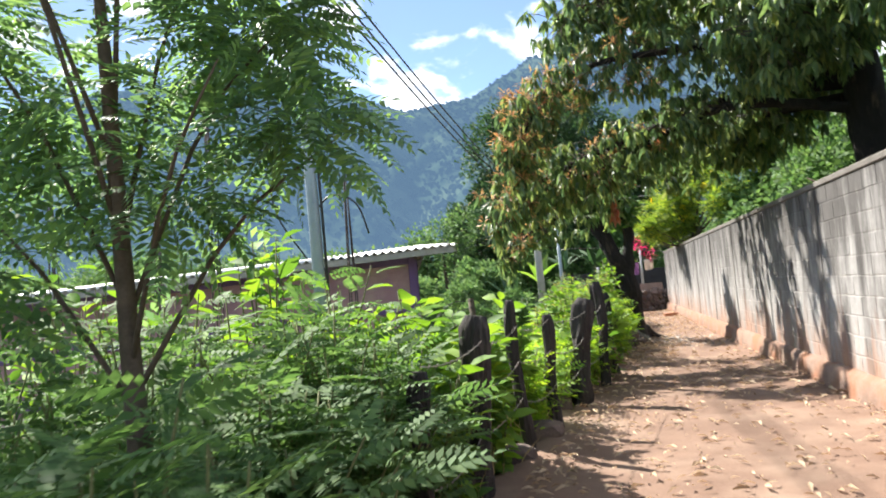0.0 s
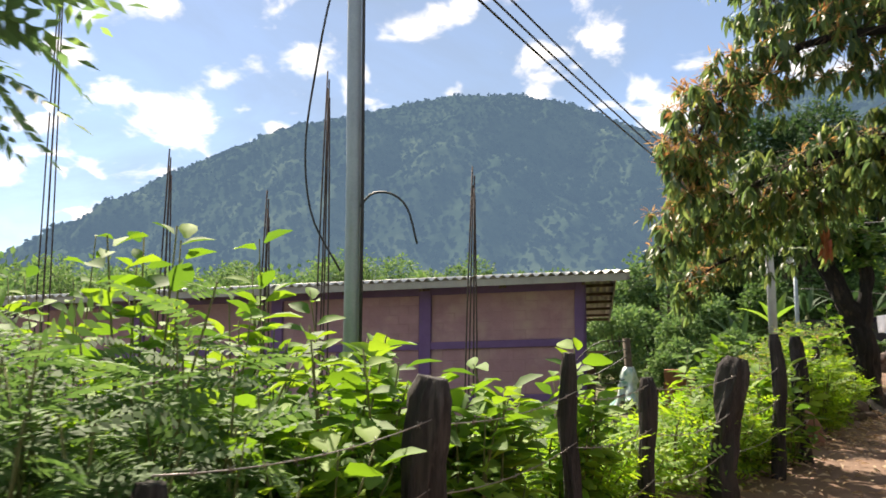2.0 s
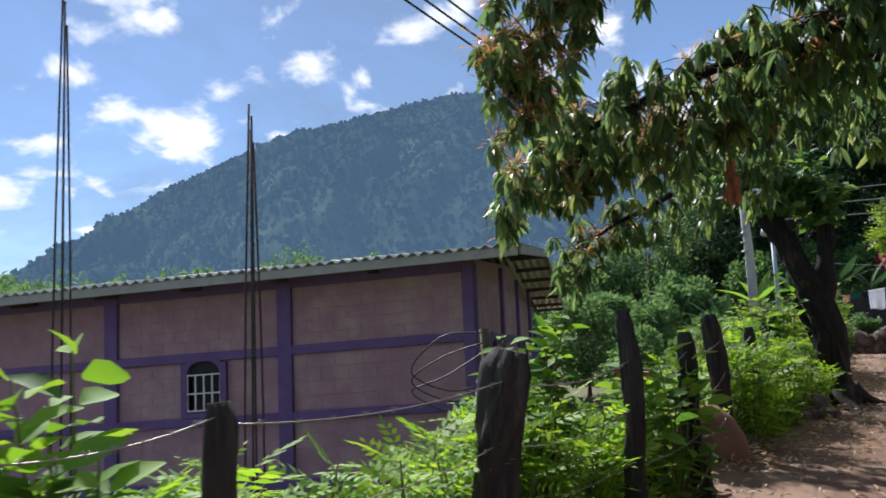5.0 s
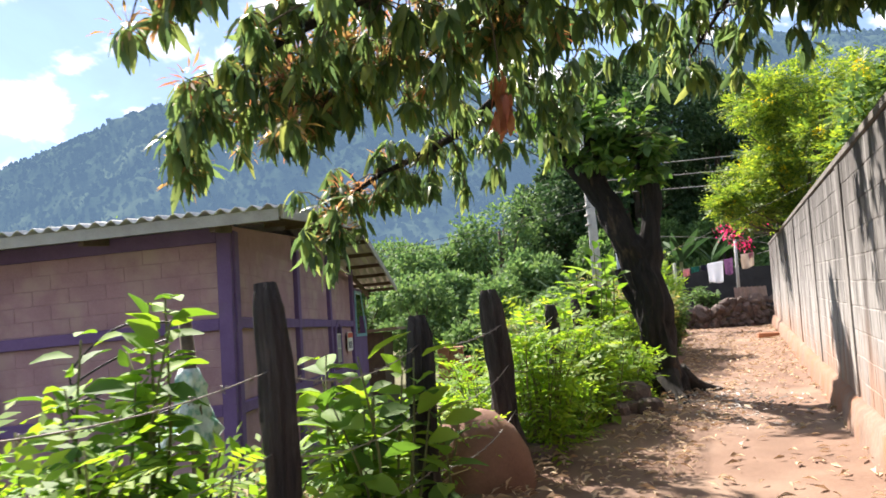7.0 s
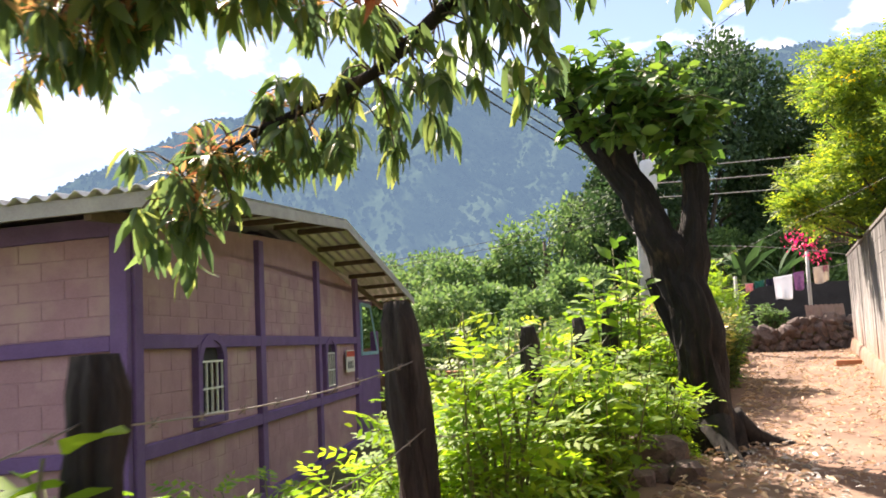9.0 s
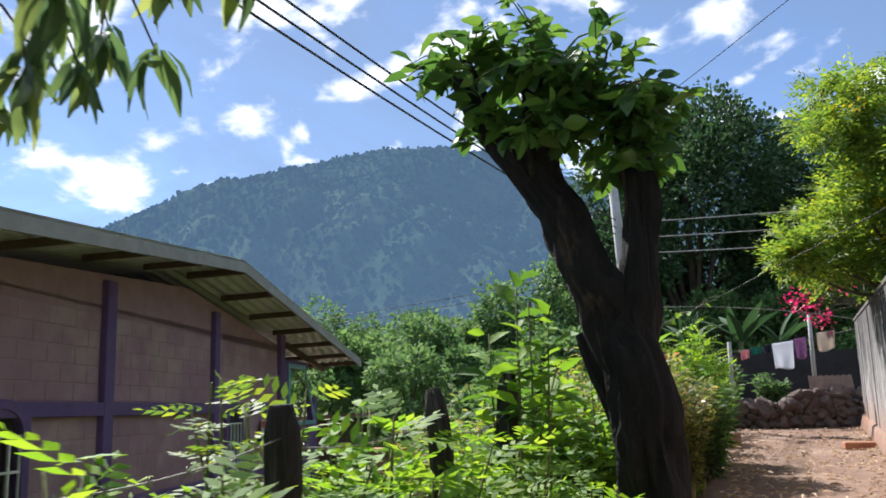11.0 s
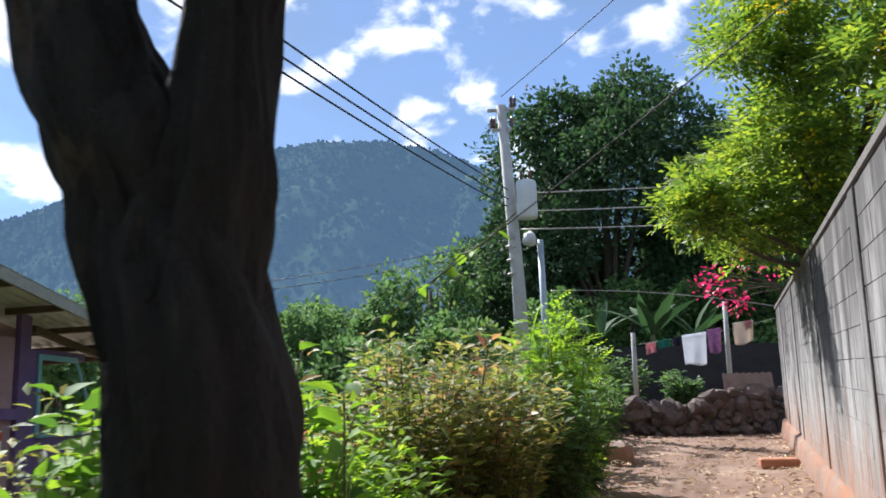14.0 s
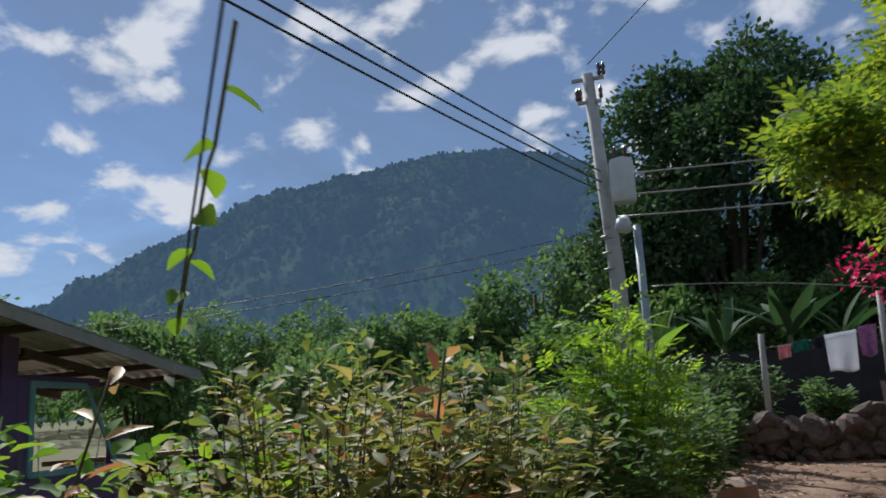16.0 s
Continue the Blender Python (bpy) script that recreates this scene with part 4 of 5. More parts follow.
cable("washing_line", (6.35, 31.95, 1.72), (9.3, 31.95, 2.2), 0.06, 0.006, "thin washing line with clothes", WIRE)


def cloth(x, z, w, h, material, label, seed):
    n, m = 14, 12
    vs, fs = [], []
    for j in range(m + 1):
        for i in range(n + 1):
            u, t = i / n, j / m
            vs.append((x + (u - 0.5) * w * (1 - 0.12 * t), 31.93 + 0.045 * t * math.sin(u * 9 + seed) + 0.02 * noise.noise(Vector((u * 3, t * 3, seed))), z - h * t * (1 + 0.06 * math.sin(u * 5 + seed)) + 0.13 * (u - 0.5) * w))
    for j in range(m):
        for i in range(n):
            q = j * (n + 1) + i
            fs.append((q, q + 1, q + n + 2, q + n + 1))
    ob = link_mesh("garment", vs, fs, material, smooth=True)
    ob.modifiers.new("thick", "SOLIDIFY").thickness = 0.008
    tagged(ob, label, "clothing", "washing")


cloth(6.68, 1.74, 0.2, 0.2, CLOTH_R, "small pink garment on the washing line", 1)
cloth(6.93, 1.8, 0.24, 0.16, CLOTH_G, "dark green garment on the washing line", 2)
cloth(7.18, 1.84, 0.18, 0.17, CLOTH_K, "navy garment on the washing line", 3)
cloth(7.5, 1.9, 0.46, 0.6, CLOTH_W, "white towel hung on the washing line", 4)
cloth(7.88, 1.98, 0.26, 0.46, CLOTH_P, "purple striped garment on the washing line", 5)
cloth(8.42, 2.1, 0.4, 0.42, CLOTH_C, "cream garment on the washing line", 6)
cloth(8.5, 2.11, 0.18, 0.16, CLOTH_R, "small pink garment on the washing line", 7)
bm = bmesh.new()
cg = [[bm.verts.new((7.95 + 0.9 * i / 30, 31.75 + 0.12 * j, 0.82 + 0.3 * j + 0.014 * math.sin(i * 1.6))) for i in range(31)] for j in range(2)]
for i in range(30):
    bm.faces.new((cg[0][i], cg[0][i + 1], cg[1][i + 1], cg[1][i]))
ob = part("roofing_sheet", bm, RUST)
ob.modifiers.new("thick", "SOLIDIFY").thickness = 0.01
tagged(ob, "rusty corrugated sheet lying on the stone wall", "metal sheet")
# Plain wall behind the washing, in the same near-black as the window backings.
back = tagged(part("backdrop_wall", boxes(((5.2, 34.6, 0.4), (11.5, 34.75, 1.75))), NEARBLACK), "plain near-black wall behind the washing", "wall", kind="structure")

# ---- vegetation ----
def shrub(x, y, h, spread, stems, per_stem, shape, size, leaf, label, z=None, stem=GREENSTEM, name="shrub", low=0.15, tilt=0.0, group="fence shrubs", thick=0.012):
    """Stems that fan out from the foot, leaves in loose whorls along them."""
    z = ground_z(x, y) if z is None else z
    top = thing(name, (x, y, z), label, "shrub", group)
    h = h - z
    tb = Tubes()
    P, D = [], []
    stems = int(stems * 1.8)
    for k in range(stems):
        a = rng.uniform(0, 2 * math.pi)
        r = spread * math.sqrt(rng.uniform(0, 1))
        hh = h * rng.uniform(0.6, 1.0) * (1 - 0.25 * (r / max(spread, 0.01)) ** 2)
        foot = np.array((0.25 * r * math.cos(a), 0.25 * r * math.sin(a), -0.05))
        tip = np.array((r * math.cos(a), r * math.sin(a), hh))
        mid = (foot + tip) / 2 + rng.normal(0, 0.05, 3) + np.array((0, 0, 0.08 * hh))
        pts = curve_pts([foot, mid, tip], 6)
        tb.run(pts, [thick * (1 - 0.13 * i) for i in range(6)], 5)
        for i in range(per_stem):
            t = low + (1 - low) * (i + rng.uniform(0, 1)) / per_stem
            q = np.array(pts[min(4, int(t * 5))].lerp(pts[min(5, int(t * 5) + 1)], t * 5 % 1))
            w = i * 2.4 + k
            d = np.array((math.cos(w), math.sin(w), tilt + 0.5 * t * t))
            P.append(q + 0.03 * d + rng.normal(0, 0.015, 3))
            D.append(d)
    tb.make("stems", stem, top)["kind"] = "stuff"
    leaves("leaves", shape, P, D, size * rng.uniform(0.6, 1.2, len(P)), leaf, top, 0.25)
    return top


def clump_points(c, r, n, shell=0.55):
    """Points in the outer part of an uneven ellipsoid, and the way out from its middle."""
    d = unit(rng.normal(0, 1, (n, 3)))
    rad = rng.uniform(shell, 1.0, (n, 1)) * (0.8 + 0.35 * np.array([[noise.noise(Vector(v) * 2.3 + Vector(c))] for v in d]))
    return np.asarray(c) + d * rad * np.asarray(r), d


def far_tree(x, y, h, w, leaf, label, n=2600, size=0.34, name="tree", z=None, trunk_h=0.35, seed=0, shape=None):
    z = ground_z(x, y) if z is None else z
    top = thing(name, (x, y, z), label, "tree", "background trees")
    tb = Tubes()
    tb.run(curve_pts([(0, 0, -0.2), (0.1, 0, h * trunk_h), (0.0, 0.1, h * 0.7)], 7), [0.05 * h * (1 - 0.12 * i) * 0.6 for i in range(7)], 8, 0.1)
    P, D = [], []
    g = np.random.default_rng(seed + int(x * 7 + y * 13) % 1000)
    k = 13
    for i in range(k):
        a, e = g.uniform(0, 2 * math.pi), g.uniform(0.0, 1.0)
        rr = w * 0.62 * math.sqrt(1 - (e * 0.9) ** 2) * g.uniform(0.5, 1)
        c = np.array((rr * math.cos(a), rr * math.sin(a), h * (trunk_h + 0.08 + (0.82 - trunk_h) * e)))
        r = np.array((w * 0.36, w * 0.36, h * 0.2)) * g.uniform(0.75, 1.2)
        tb.run(curve_pts([(0.05, 0.05, h * trunk_h * 0.9), tuple(c * 0.55 + np.array((0, 0, h * 0.17))), tuple(c)], 5), [0.012 * h, 0.009 * h, 0.007 * h, 0.005 * h, 0.003 * h], 5)
        p, d = clump_points(c, r, n // k)
        P.append(p)
        D.append(d)
    tb.make("trunk", TWIG, top)
    P, D = np.concatenate(P), np.concatenate(D)
    leaves("crown", shape or T_DIAMOND, P, D + np.array((0, 0, -0.15)), size * rng.uniform(0.6, 1.3, len(P)), leaf, top, 0.6, tumble=0.7)
    return top


# The pollarded dark tree at the path's edge.
PT = Vector((4.16, 17.78, 0.0))
ptree = thing("pollarded_tree", PT, "dark-barked pollarded tree with fresh leafy sprouts", "tree")
for name, pts, radii in (
        ("trunk", [(0.14, -0.05, -0.15), (0.12, 0, 0.12), (0.09, 0, 0.6), (0.05, 0.0, 1.0), (0.0, 0.0, 1.4), (-0.06, 0.02, 1.6), (-0.11, 0.03, 1.78), (-0.17, 0.04, 1.92)], (0.36, 0.27, 0.22, 0.205, 0.2, 0.19, 0.18, 0.175, 0.185, 0.19, 0.175, 0.13)),
        ("limb", [(-0.06, 0.0, 1.3), (-0.2, 0.0, 1.8), (-0.36, 0.02, 2.25), (-0.55, 0.03, 2.55), (-0.76, 0.02, 2.85), (-0.96, 0.0, 3.2), (-1.04, 0.0, 3.5)], (0.12, 0.15, 0.145, 0.135, 0.12, 0.11, 0.105, 0.1, 0.09, 0.06)),
        ("limb", [(-0.1, 0.05, 1.6), (-0.22, 0.05, 1.95), (-0.38, 0.06, 2.3), (-0.5, 0.08, 2.65), (-0.56, 0.1, 3.4)], (0.14, 0.15, 0.15, 0.145, 0.135, 0.12, 0.1, 0.06)),
        ("limb", [(0.0, 0.0, 1.4), (0.07, 0.0, 1.8), (0.125, 0.02, 2.2), (0.12, 0.04, 2.5), (0.08, 0.05, 2.8), (0.0, 0.05, 3.2)], (0.16, 0.15, 0.12, 0.105, 0.115, 0.1, 0.08, 0.06)),
        ("branch_stub", [(-0.02, 0.14, 0.75), (-0.14, 0.2, 1.05), (-0.27, 0.24, 1.4), (-0.32, 0.25, 1.56)], (0.075, 0.06, 0.055, 0.05, 0.047, 0.042))):
    tb = Tubes()
    tb.run(curve_pts(pts, 56), np.interp(np.linspace(0, 1, 56), np.linspace(0, 1, len(radii)), radii), 44, 0.5)
    tb.make(name, BARK, ptree)
for k, a in enumerate((0.3, 1.9, 3.4, 4.9)):
    tb = Tubes()
    tb.run(curve_pts([(0.1 + 0.2 * math.cos(a), 0.2 * math.sin(a), 0.25), (0.12 + 0.45 * math.cos(a), 0.45 * math.sin(a), 0.06), (0.14 + 0.85 * math.cos(a), 0.85 * math.sin(a), -0.05)], 6), [0.14, 0.11, 0.09, 0.07, 0.05, 0.03], 9, 0.2)
    tb.make("root", BARK, ptree)
P, D = [], []
tb = Tubes()
for c, n, r in (((-1.0, 0, 3.4), 16, 0.55), ((-0.82, -0.05, 2.95), 9, 0.42), ((-0.46, 0.1, 3.35), 34, 0.7), ((-0.1, 0.05, 3.15), 34, 0.68), ((-0.47, -0.05, 2.9), 16, 0.42), ((0.05, 0, 2.9), 20, 0.5), ((0.1, 0, 2.65), 9, 0.35)):
    for k in range(n):
        d = np.array((rng.normal(), rng.normal(), abs(rng.normal()) * 0.9 - 0.25))
        d /= np.linalg.norm(d)
        ln = r * rng.uniform(0.45, 1.05)
        pts = curve_pts([c, np.array(c) + d * ln * 0.55 + np.array((0, 0, 0.08)), np.array(c) + d * ln + np.array((0, 0, -0.06))], 5)
        tb.run(pts, [0.012, 0.01, 0.008, 0.006, 0.004], 4)
        for i in range(10):
            t = 0.3 + 0.7 * i / 9
            q = np.array(pts[0].lerp(pts[-1], t))
            w = i * 2.4
            P.append(q + rng.normal(0, 0.02, 3))
            D.append(d * 0.5 + np.array((math.cos(w), math.sin(w), -0.25)))
tb.make("sprouts", GREENSTEM, ptree)["kind"] = "stuff"
leaves("crown", T_BROAD, P, D, 0.165 * rng.uniform(0.5, 1.25, len(P)), L_SPROUT, ptree, 0.45, tumble=0.6)

# The mango tree whose limbs hang over the path from behind the wall.
MT = Vector((6.75, 11.5, 0.0))
mango = thing("mango_tree", MT, "old mango tree with drooping leaves and dry blossom", "tree")
tb = Tubes()
tb.run(curve_pts([(0.1, 0.1, -0.2), (0, 0, 1.5), (-0.3, -0.1, 3.2), (-0.45, -0.2, 4.8)], 14), [0.42 - 0.014 * i for i in range(14)], 16, 0.2)
tb.make("trunk", BARK, mango)
BOUGHS = [[(6.4, 11.4, 3.9), (5.0, 11.2, 4.6), (3.6, 11.4, 4.7), (2.4, 11.6, 4.6), (1.6, 11.6, 4.0), (1.25, 11.6, 3.3)],
         [(6.4, 11.4, 3.6), (4.6, 11.3, 3.8), (3.8, 12.5, 3.7), (2.8, 13.1, 3.25), (1.8, 13.3, 3.0), (1.2, 13.4, 2.85)],
         [(6.35, 11.4, 4.0), (4.8, 12.2, 4.1), (3.3, 12.7, 3.7), (2.2, 12.6, 3.3), (1.4, 12.45, 2.9), (0.95, 12.35, 2.4)],
         [(6.35, 11.4, 3.8), (5.2, 12.9, 3.9), (4.0, 14.0, 3.7), (3.0, 14.4, 3.2), (2.3, 14.5, 2.7), (1.6, 14.3, 2.35), (1.25, 14.1, 1.95)],
         [(6.35, 11.4, 4.2), (5.6, 13.0, 4.3), (4.9, 14.2, 3.9), (4.4, 14.9, 3.3)],
         [(6.3, 11.3, 4.6), (5.0, 11.0, 5.6), (3.6, 11.6, 5.9), (2.2, 12.0, 5.4)],
         [(6.3, 11.3, 4.6), (5.6, 9.6, 5.2), (5.2, 8.4, 5.0), (4.9, 7.6, 4.4)],
         [(6.3, 11.3, 4.7), (6.0, 12.6, 5.8), (4.6, 13.2, 6.2), (3.0, 13.0, 5.8)],
         [(6.3, 11.3, 4.8), (7.4, 10.0, 5.8), (7.6, 8.6, 6.0)], [(6.3, 11.3, 4.8), (7.8, 12.4, 5.8), (8.8, 13.4, 5.6)], [(6.3, 11.3, 4.8), (5.4, 11.5, 6.4), (4.2, 11.2, 7.0)],
         [(6.35, 11.4, 4.2), (6.0, 12.4, 4.3), (5.7, 13.2, 4.0), (5.5, 13.9, 3.6)], [(6.3, 11.3, 4.4), (5.5, 10.6, 4.8), (5.0, 10.4, 4.6), (4.5, 10.3, 4.2)]]
P, D, RP, RD, BP, BD = [], [], [], [], [], []
tw = Tubes()
for k, limb in enumerate(BOUGHS):
    pts = curve_pts([Vector(p) - MT for p in limb], 22)
    r0 = 0.08
    tb = Tubes()
    tb.run(pts, [r0 * (1 - i / 22) ** 1.1 + 0.008 for i in range(22)], 8, 0.25)
    tb.make("limb", BARK, mango)
    for i in range(5, 22):
        dense = 24 if k > 4 else (15 if k < 2 else 13 if i < 15 else 6)
        for j in range(dense):
            sp = (0.55 if k < 5 else 0.9) * (0.4 + 0.6 * min(1, (22 - i) / 10))
            off = np.array((rng.normal(0, sp * 0.6), rng.normal(0, sp * 0.6), rng.uniform(-0.5 if k != 1 else -0.35, 0.4)))
            if k in (2, 3) and i > 14:
                off *= 0.6
            c = np.array(pts[i]) + off
            m = (np.array(pts[i]) + c) / 2 + np.array((0, 0, 0.08))
            tw.run(curve_pts([pts[i], m, c], 4), [0.009, 0.007, 0.005, 0.004], 4)
            young = rng.random()
            nl = 11
            for q in range(nl):
                w = 2 * math.pi * q / nl + rng.uniform(0, 0.5)
                d = np.array((0.5 * math.cos(w), 0.5 * math.sin(w), -0.75 + rng.normal(0, 0.25)))
                if young > 0.998:
                    RP.append(c)
                    RD.append(d + np.array((0, 0, -0.5)))
                else:
                    P.append(c + rng.normal(0, 0.02, 3))
                    D.append(d)
            if (k in (0, 1, 2, 3) and i > 15 and rng.random() < 0.35) or (k < 2 and i > 9 and rng.random() < 0.45):
                for q in range(34):
                    d = np.array((rng.normal(0, 1), rng.normal(0, 1), rng.normal(0.1, 0.8)))
                    BP.append(c + d * 0.06 * rng.random())
                    BD.append(d)
droop = np.array((2.88, 12.68, 2.56)) - np.array(MT)
tw.run(curve_pts([Vector((2.75, 12.68, 3.5)) - MT, Vector((2.85, 12.7, 3.0)) - MT, droop], 5), [0.01, 0.009, 0.008, 0.006, 0.005], 5)
for q in range(34):
    RP.append(droop + rng.normal(0, 0.03, 3) + np.array((0, 0, 0.12 * rng.uniform(-1, 1))))
    RD.append(np.array((0.22 * rng.normal(), 0.22 * rng.normal(), -1.0)))
tw.make("twigs", TWIG, mango)["kind"] = "stuff"
leaves("crown", T_MANGO, P, D, 0.2 * rng.uniform(0.65, 1.2, len(P)), L_MANGO, mango, 0.15)
leaves("young_leaves", T_MANGO, RP, RD, 0.17 * rng.uniform(0.7, 1.2, len(RP)), L_RED, mango, 0.1, "drooping reddish young leaves")
leaves("blossom", (T_DIAMOND[0] * np.array((0.28, 1, 1)), T_DIAMOND[1]), BP, BD, 0.12 * rng.uniform(0.5, 1.2, len(BP)), L_BLOOM, mango, 0.2, "dry ochre flower panicles")

# The neem-like tree beside the start of the path.
NT = Vector((-1.35, 3.35, ground_z(-1.35, 3.35)))
neem = thing("neem_tree", NT, "young tree with feathery compound leaves and grey trunk", "tree")
tb = Tubes()
tb.run(curve_pts([(0.05, 0, -0.1), (0.02, 0, 1.2), (0.0, 0.0, 2.2), (-0.05, 0.05, 3.3)], 12), [0.06 - 0.0035 * i for i in range(12)], 12, 0.2)
for a, b, z in ((-0.9, 0.2, 3.2), (0.75, 0.25, 3.0), (0.3, 0.7, 3.6), (-0.4, -0.5, 3.7), (0.95, 0.1, 2.4), (-1.1, 0.5, 2.4), (0.1, 0.3, 4.4), (-0.8, -0.2, 4.2), (0.6, -0.5, 2.6)):
    tb.run(curve_pts([(0, 0, z * 0.55), (a * 0.5, b * 0.5, z * 0.85), (a, b, z)], 6), [0.014, 0.012, 0.01, 0.008, 0.006, 0.004], 6)
tb.make("trunk", TWIG, neem)
P, D = [], []
for c, r, n in (((-0.9, 0.2, 3.1), 0.75, 150), ((0.55, 0.25, 2.95), 0.55, 120), ((0.3, 0.6, 3.6), 0.7, 140), ((-0.4, -0.4, 3.7), 0.8, 130), ((0.75, 0.1, 2.45), 0.4, 70), ((-1.1, 0.5, 2.4), 0.7, 120),
                ((0.1, 0.3, 4.4), 0.8, 130), ((-1.2, -0.2, 4.2), 0.8, 120), ((-0.2, 0.1, 2.6), 0.6, 90), ((-1.9, 1.2, 3.0), 0.8, 120), ((0.2, 0.0, 2.2), 0.5, 60), ((-0.7, -0.1, 1.9), 0.6, 70), ((0.75, -0.1, 3.5), 0.6, 100), ((0.45, 0.2, 4.2), 0.7, 90)):
    p, d = clump_points(c, (r, r, r * 0.8), int(n * 1.4), 0.1)
    P.append(p)
    D.append(d * np.array((1, 1, 0.4)) + np.array((0, 0, -0.2)))
P, D = np.concatenate(P), np.concatenate(D)
leaves("crown", T_NEEM, P, D, 0.3 * rng.uniform(0.7, 1.2, len(P)), L_NEEM, neem, 0.25)

# Shrubs along the fence.
BL, FL, DL = "leafy shrub with broad bright green leaves by the fence", "feathery bright green shrub by the fence", "green undergrowth by the fence, darkened for tree shade"
# Undergrowth leaves are a dark green that also carries the neem tree's shade.
for x, y, h, s in ((-0.9, 2.2, 1.0, 0.6), (-1.9, 2.9, 1.2, 0.8), (-0.75, 3.1, 1.05, 0.6), (-2.6, 4.2, 1.4, 0.9), (-1.5, 4.3, 1.35, 0.8), (-0.6, 4.1, 1.2, 0.6), (-2.2, 5.8, 1.3, 0.9), (-3.2, 3.2, 1.3, 0.9)):
    shrub(x, y, h + 0.3, s, 15, 22, T_NEEM, 0.27, L_DARK, DL, name="undergrowth")
for x, y, h, s, n in ((-0.65, 4.9, 1.62, 0.5, 9), (-0.35, 5.3, 1.5, 0.45, 9), (-1.2, 5.4, 1.55, 0.6, 10), (-0.2, 6.2, 1.42, 0.45, 9), (-0.75, 6.4, 1.55, 0.5, 9), (0.1, 6.7, 1.3, 0.4, 8), (-1.5, 6.6, 1.5, 0.6, 9),
                      (-0.05, 5.0, 1.15, 0.35, 8), (-2.4, 7.2, 1.3, 0.8, 10), (0.45, 7.5, 1.45, 0.3, 6), (-0.3, 4.6, 1.25, 0.35, 8), (-2.0, 4.9, 1.65, 0.6, 9), (-1.0, 4.2, 1.5, 0.5, 9), (-1.6, 3.7, 1.45, 0.5, 9), (-0.55, 3.6, 1.2, 0.4, 8), (-2.9, 5.6, 1.7, 0.8, 10), (-0.15, 5.8, 1.5, 0.35, 8), (0.25, 6.3, 1.25, 0.3, 7), (-1.0, 7.3, 1.3, 0.6, 9), (-3.2, 7.0, 1.6, 0.9, 10)):
    # Nearest shrubs take the same shade-darkened green.
    if y < 5.0:
        shrub(x, y, h + 0.2, s, n, 22, T_NEEM, 0.26, L_DARK, DL, name="undergrowth", low=0.04)
    else:
        shrub(x, y, h + (0.62 if x < -0.9 else 0.32 if x < -0.5 else 0.08), s, n, 24, T_BROAD, 0.18, L_BROAD, BL, low=0.04)
for x, y, h, s, n in ((0.65, 8.1, 0.95, 0.45, 9), (0.2, 8.9, 0.8, 0.6, 10), (1.1, 9.2, 0.9, 0.4, 9), (-0.6, 9.2, 0.7, 0.8, 10), (1.45, 10.25, 1.05, 0.45, 14), (1.75, 10.9, 0.9, 0.4, 11), (0.9, 10.6, 0.7, 0.6, 10), (0.6, 7.6, 0.85, 0.4, 9)):
    shrub(x, y, h, s, n, 14, T_FEATHER, 0.24, L_FEATHER, FL)
shrub(1.45, 10.7, 1.78, 0.24, 6, 30, T_BROAD, 0.15, L_BROAD, BL)
shrub(2.25, 11.6, 1.3, 0.32, 8, 16, T_BROAD, 0.19, L_BROAD, BL)
shrub(2.0, 12.3, 1.0, 0.4, 8, 14, T_BROAD, 0.16, L_BROAD, BL)
for x, y, h, s, n in ((2.95, 14.25, 1.25, 0.34, 12), (3.1, 14.9, 0.85, 0.28, 7), (2.5, 14.6, 0.9, 0.45, 10), (3.05, 15.6, 1.25, 0.4, 12), (2.4, 16.0, 1.0, 0.6, 12), (3.45, 16.4, 1.25, 0.4, 11), (3.75, 17.2, 0.85, 0.35, 9), (2.2, 13.2, 0.65, 0.45, 9), (1.5, 14.8, 0.5, 0.8, 12)):
    shrub(x, y, h, s, n, 15, T_FEATHER, 0.24, L_FEATHER, FL)
shrub(3.5, 17.05, 1.95, 0.3, 6, 22, T_BROAD, 0.17, L_BROAD, BL)
shrub(3.35, 15.75, 1.0, 0.4, 9, 15, T_BROAD, 0.16, L_BROAD, BL)
shrub(2.75, 16.6, 1.3, 0.4, 8, 14, T_BROAD, 0.16, L_BROAD, BL)
shrub(2.6, 15.6, 1.55, 0.3, 5, 14, T_FEATHER, 0.2, L_CASSIA, "slender sapling with yellow-green leaves by the fence")
for x, y, h in ((1.75, 11.35, 0.5), (1.3, 12.4, 0.35), (2.0, 12.7, 0.3)):
    shrub(x, y, h, 0.3, 16, 12, (T_DIAMOND[0] * np.array((0.12, 1, 1)), T_DIAMOND[1]), 0.22, L_STRAW, "dry straw-coloured weed stalks in the yard", name="dry_weed", stem=TWIG, group="dry weeds")
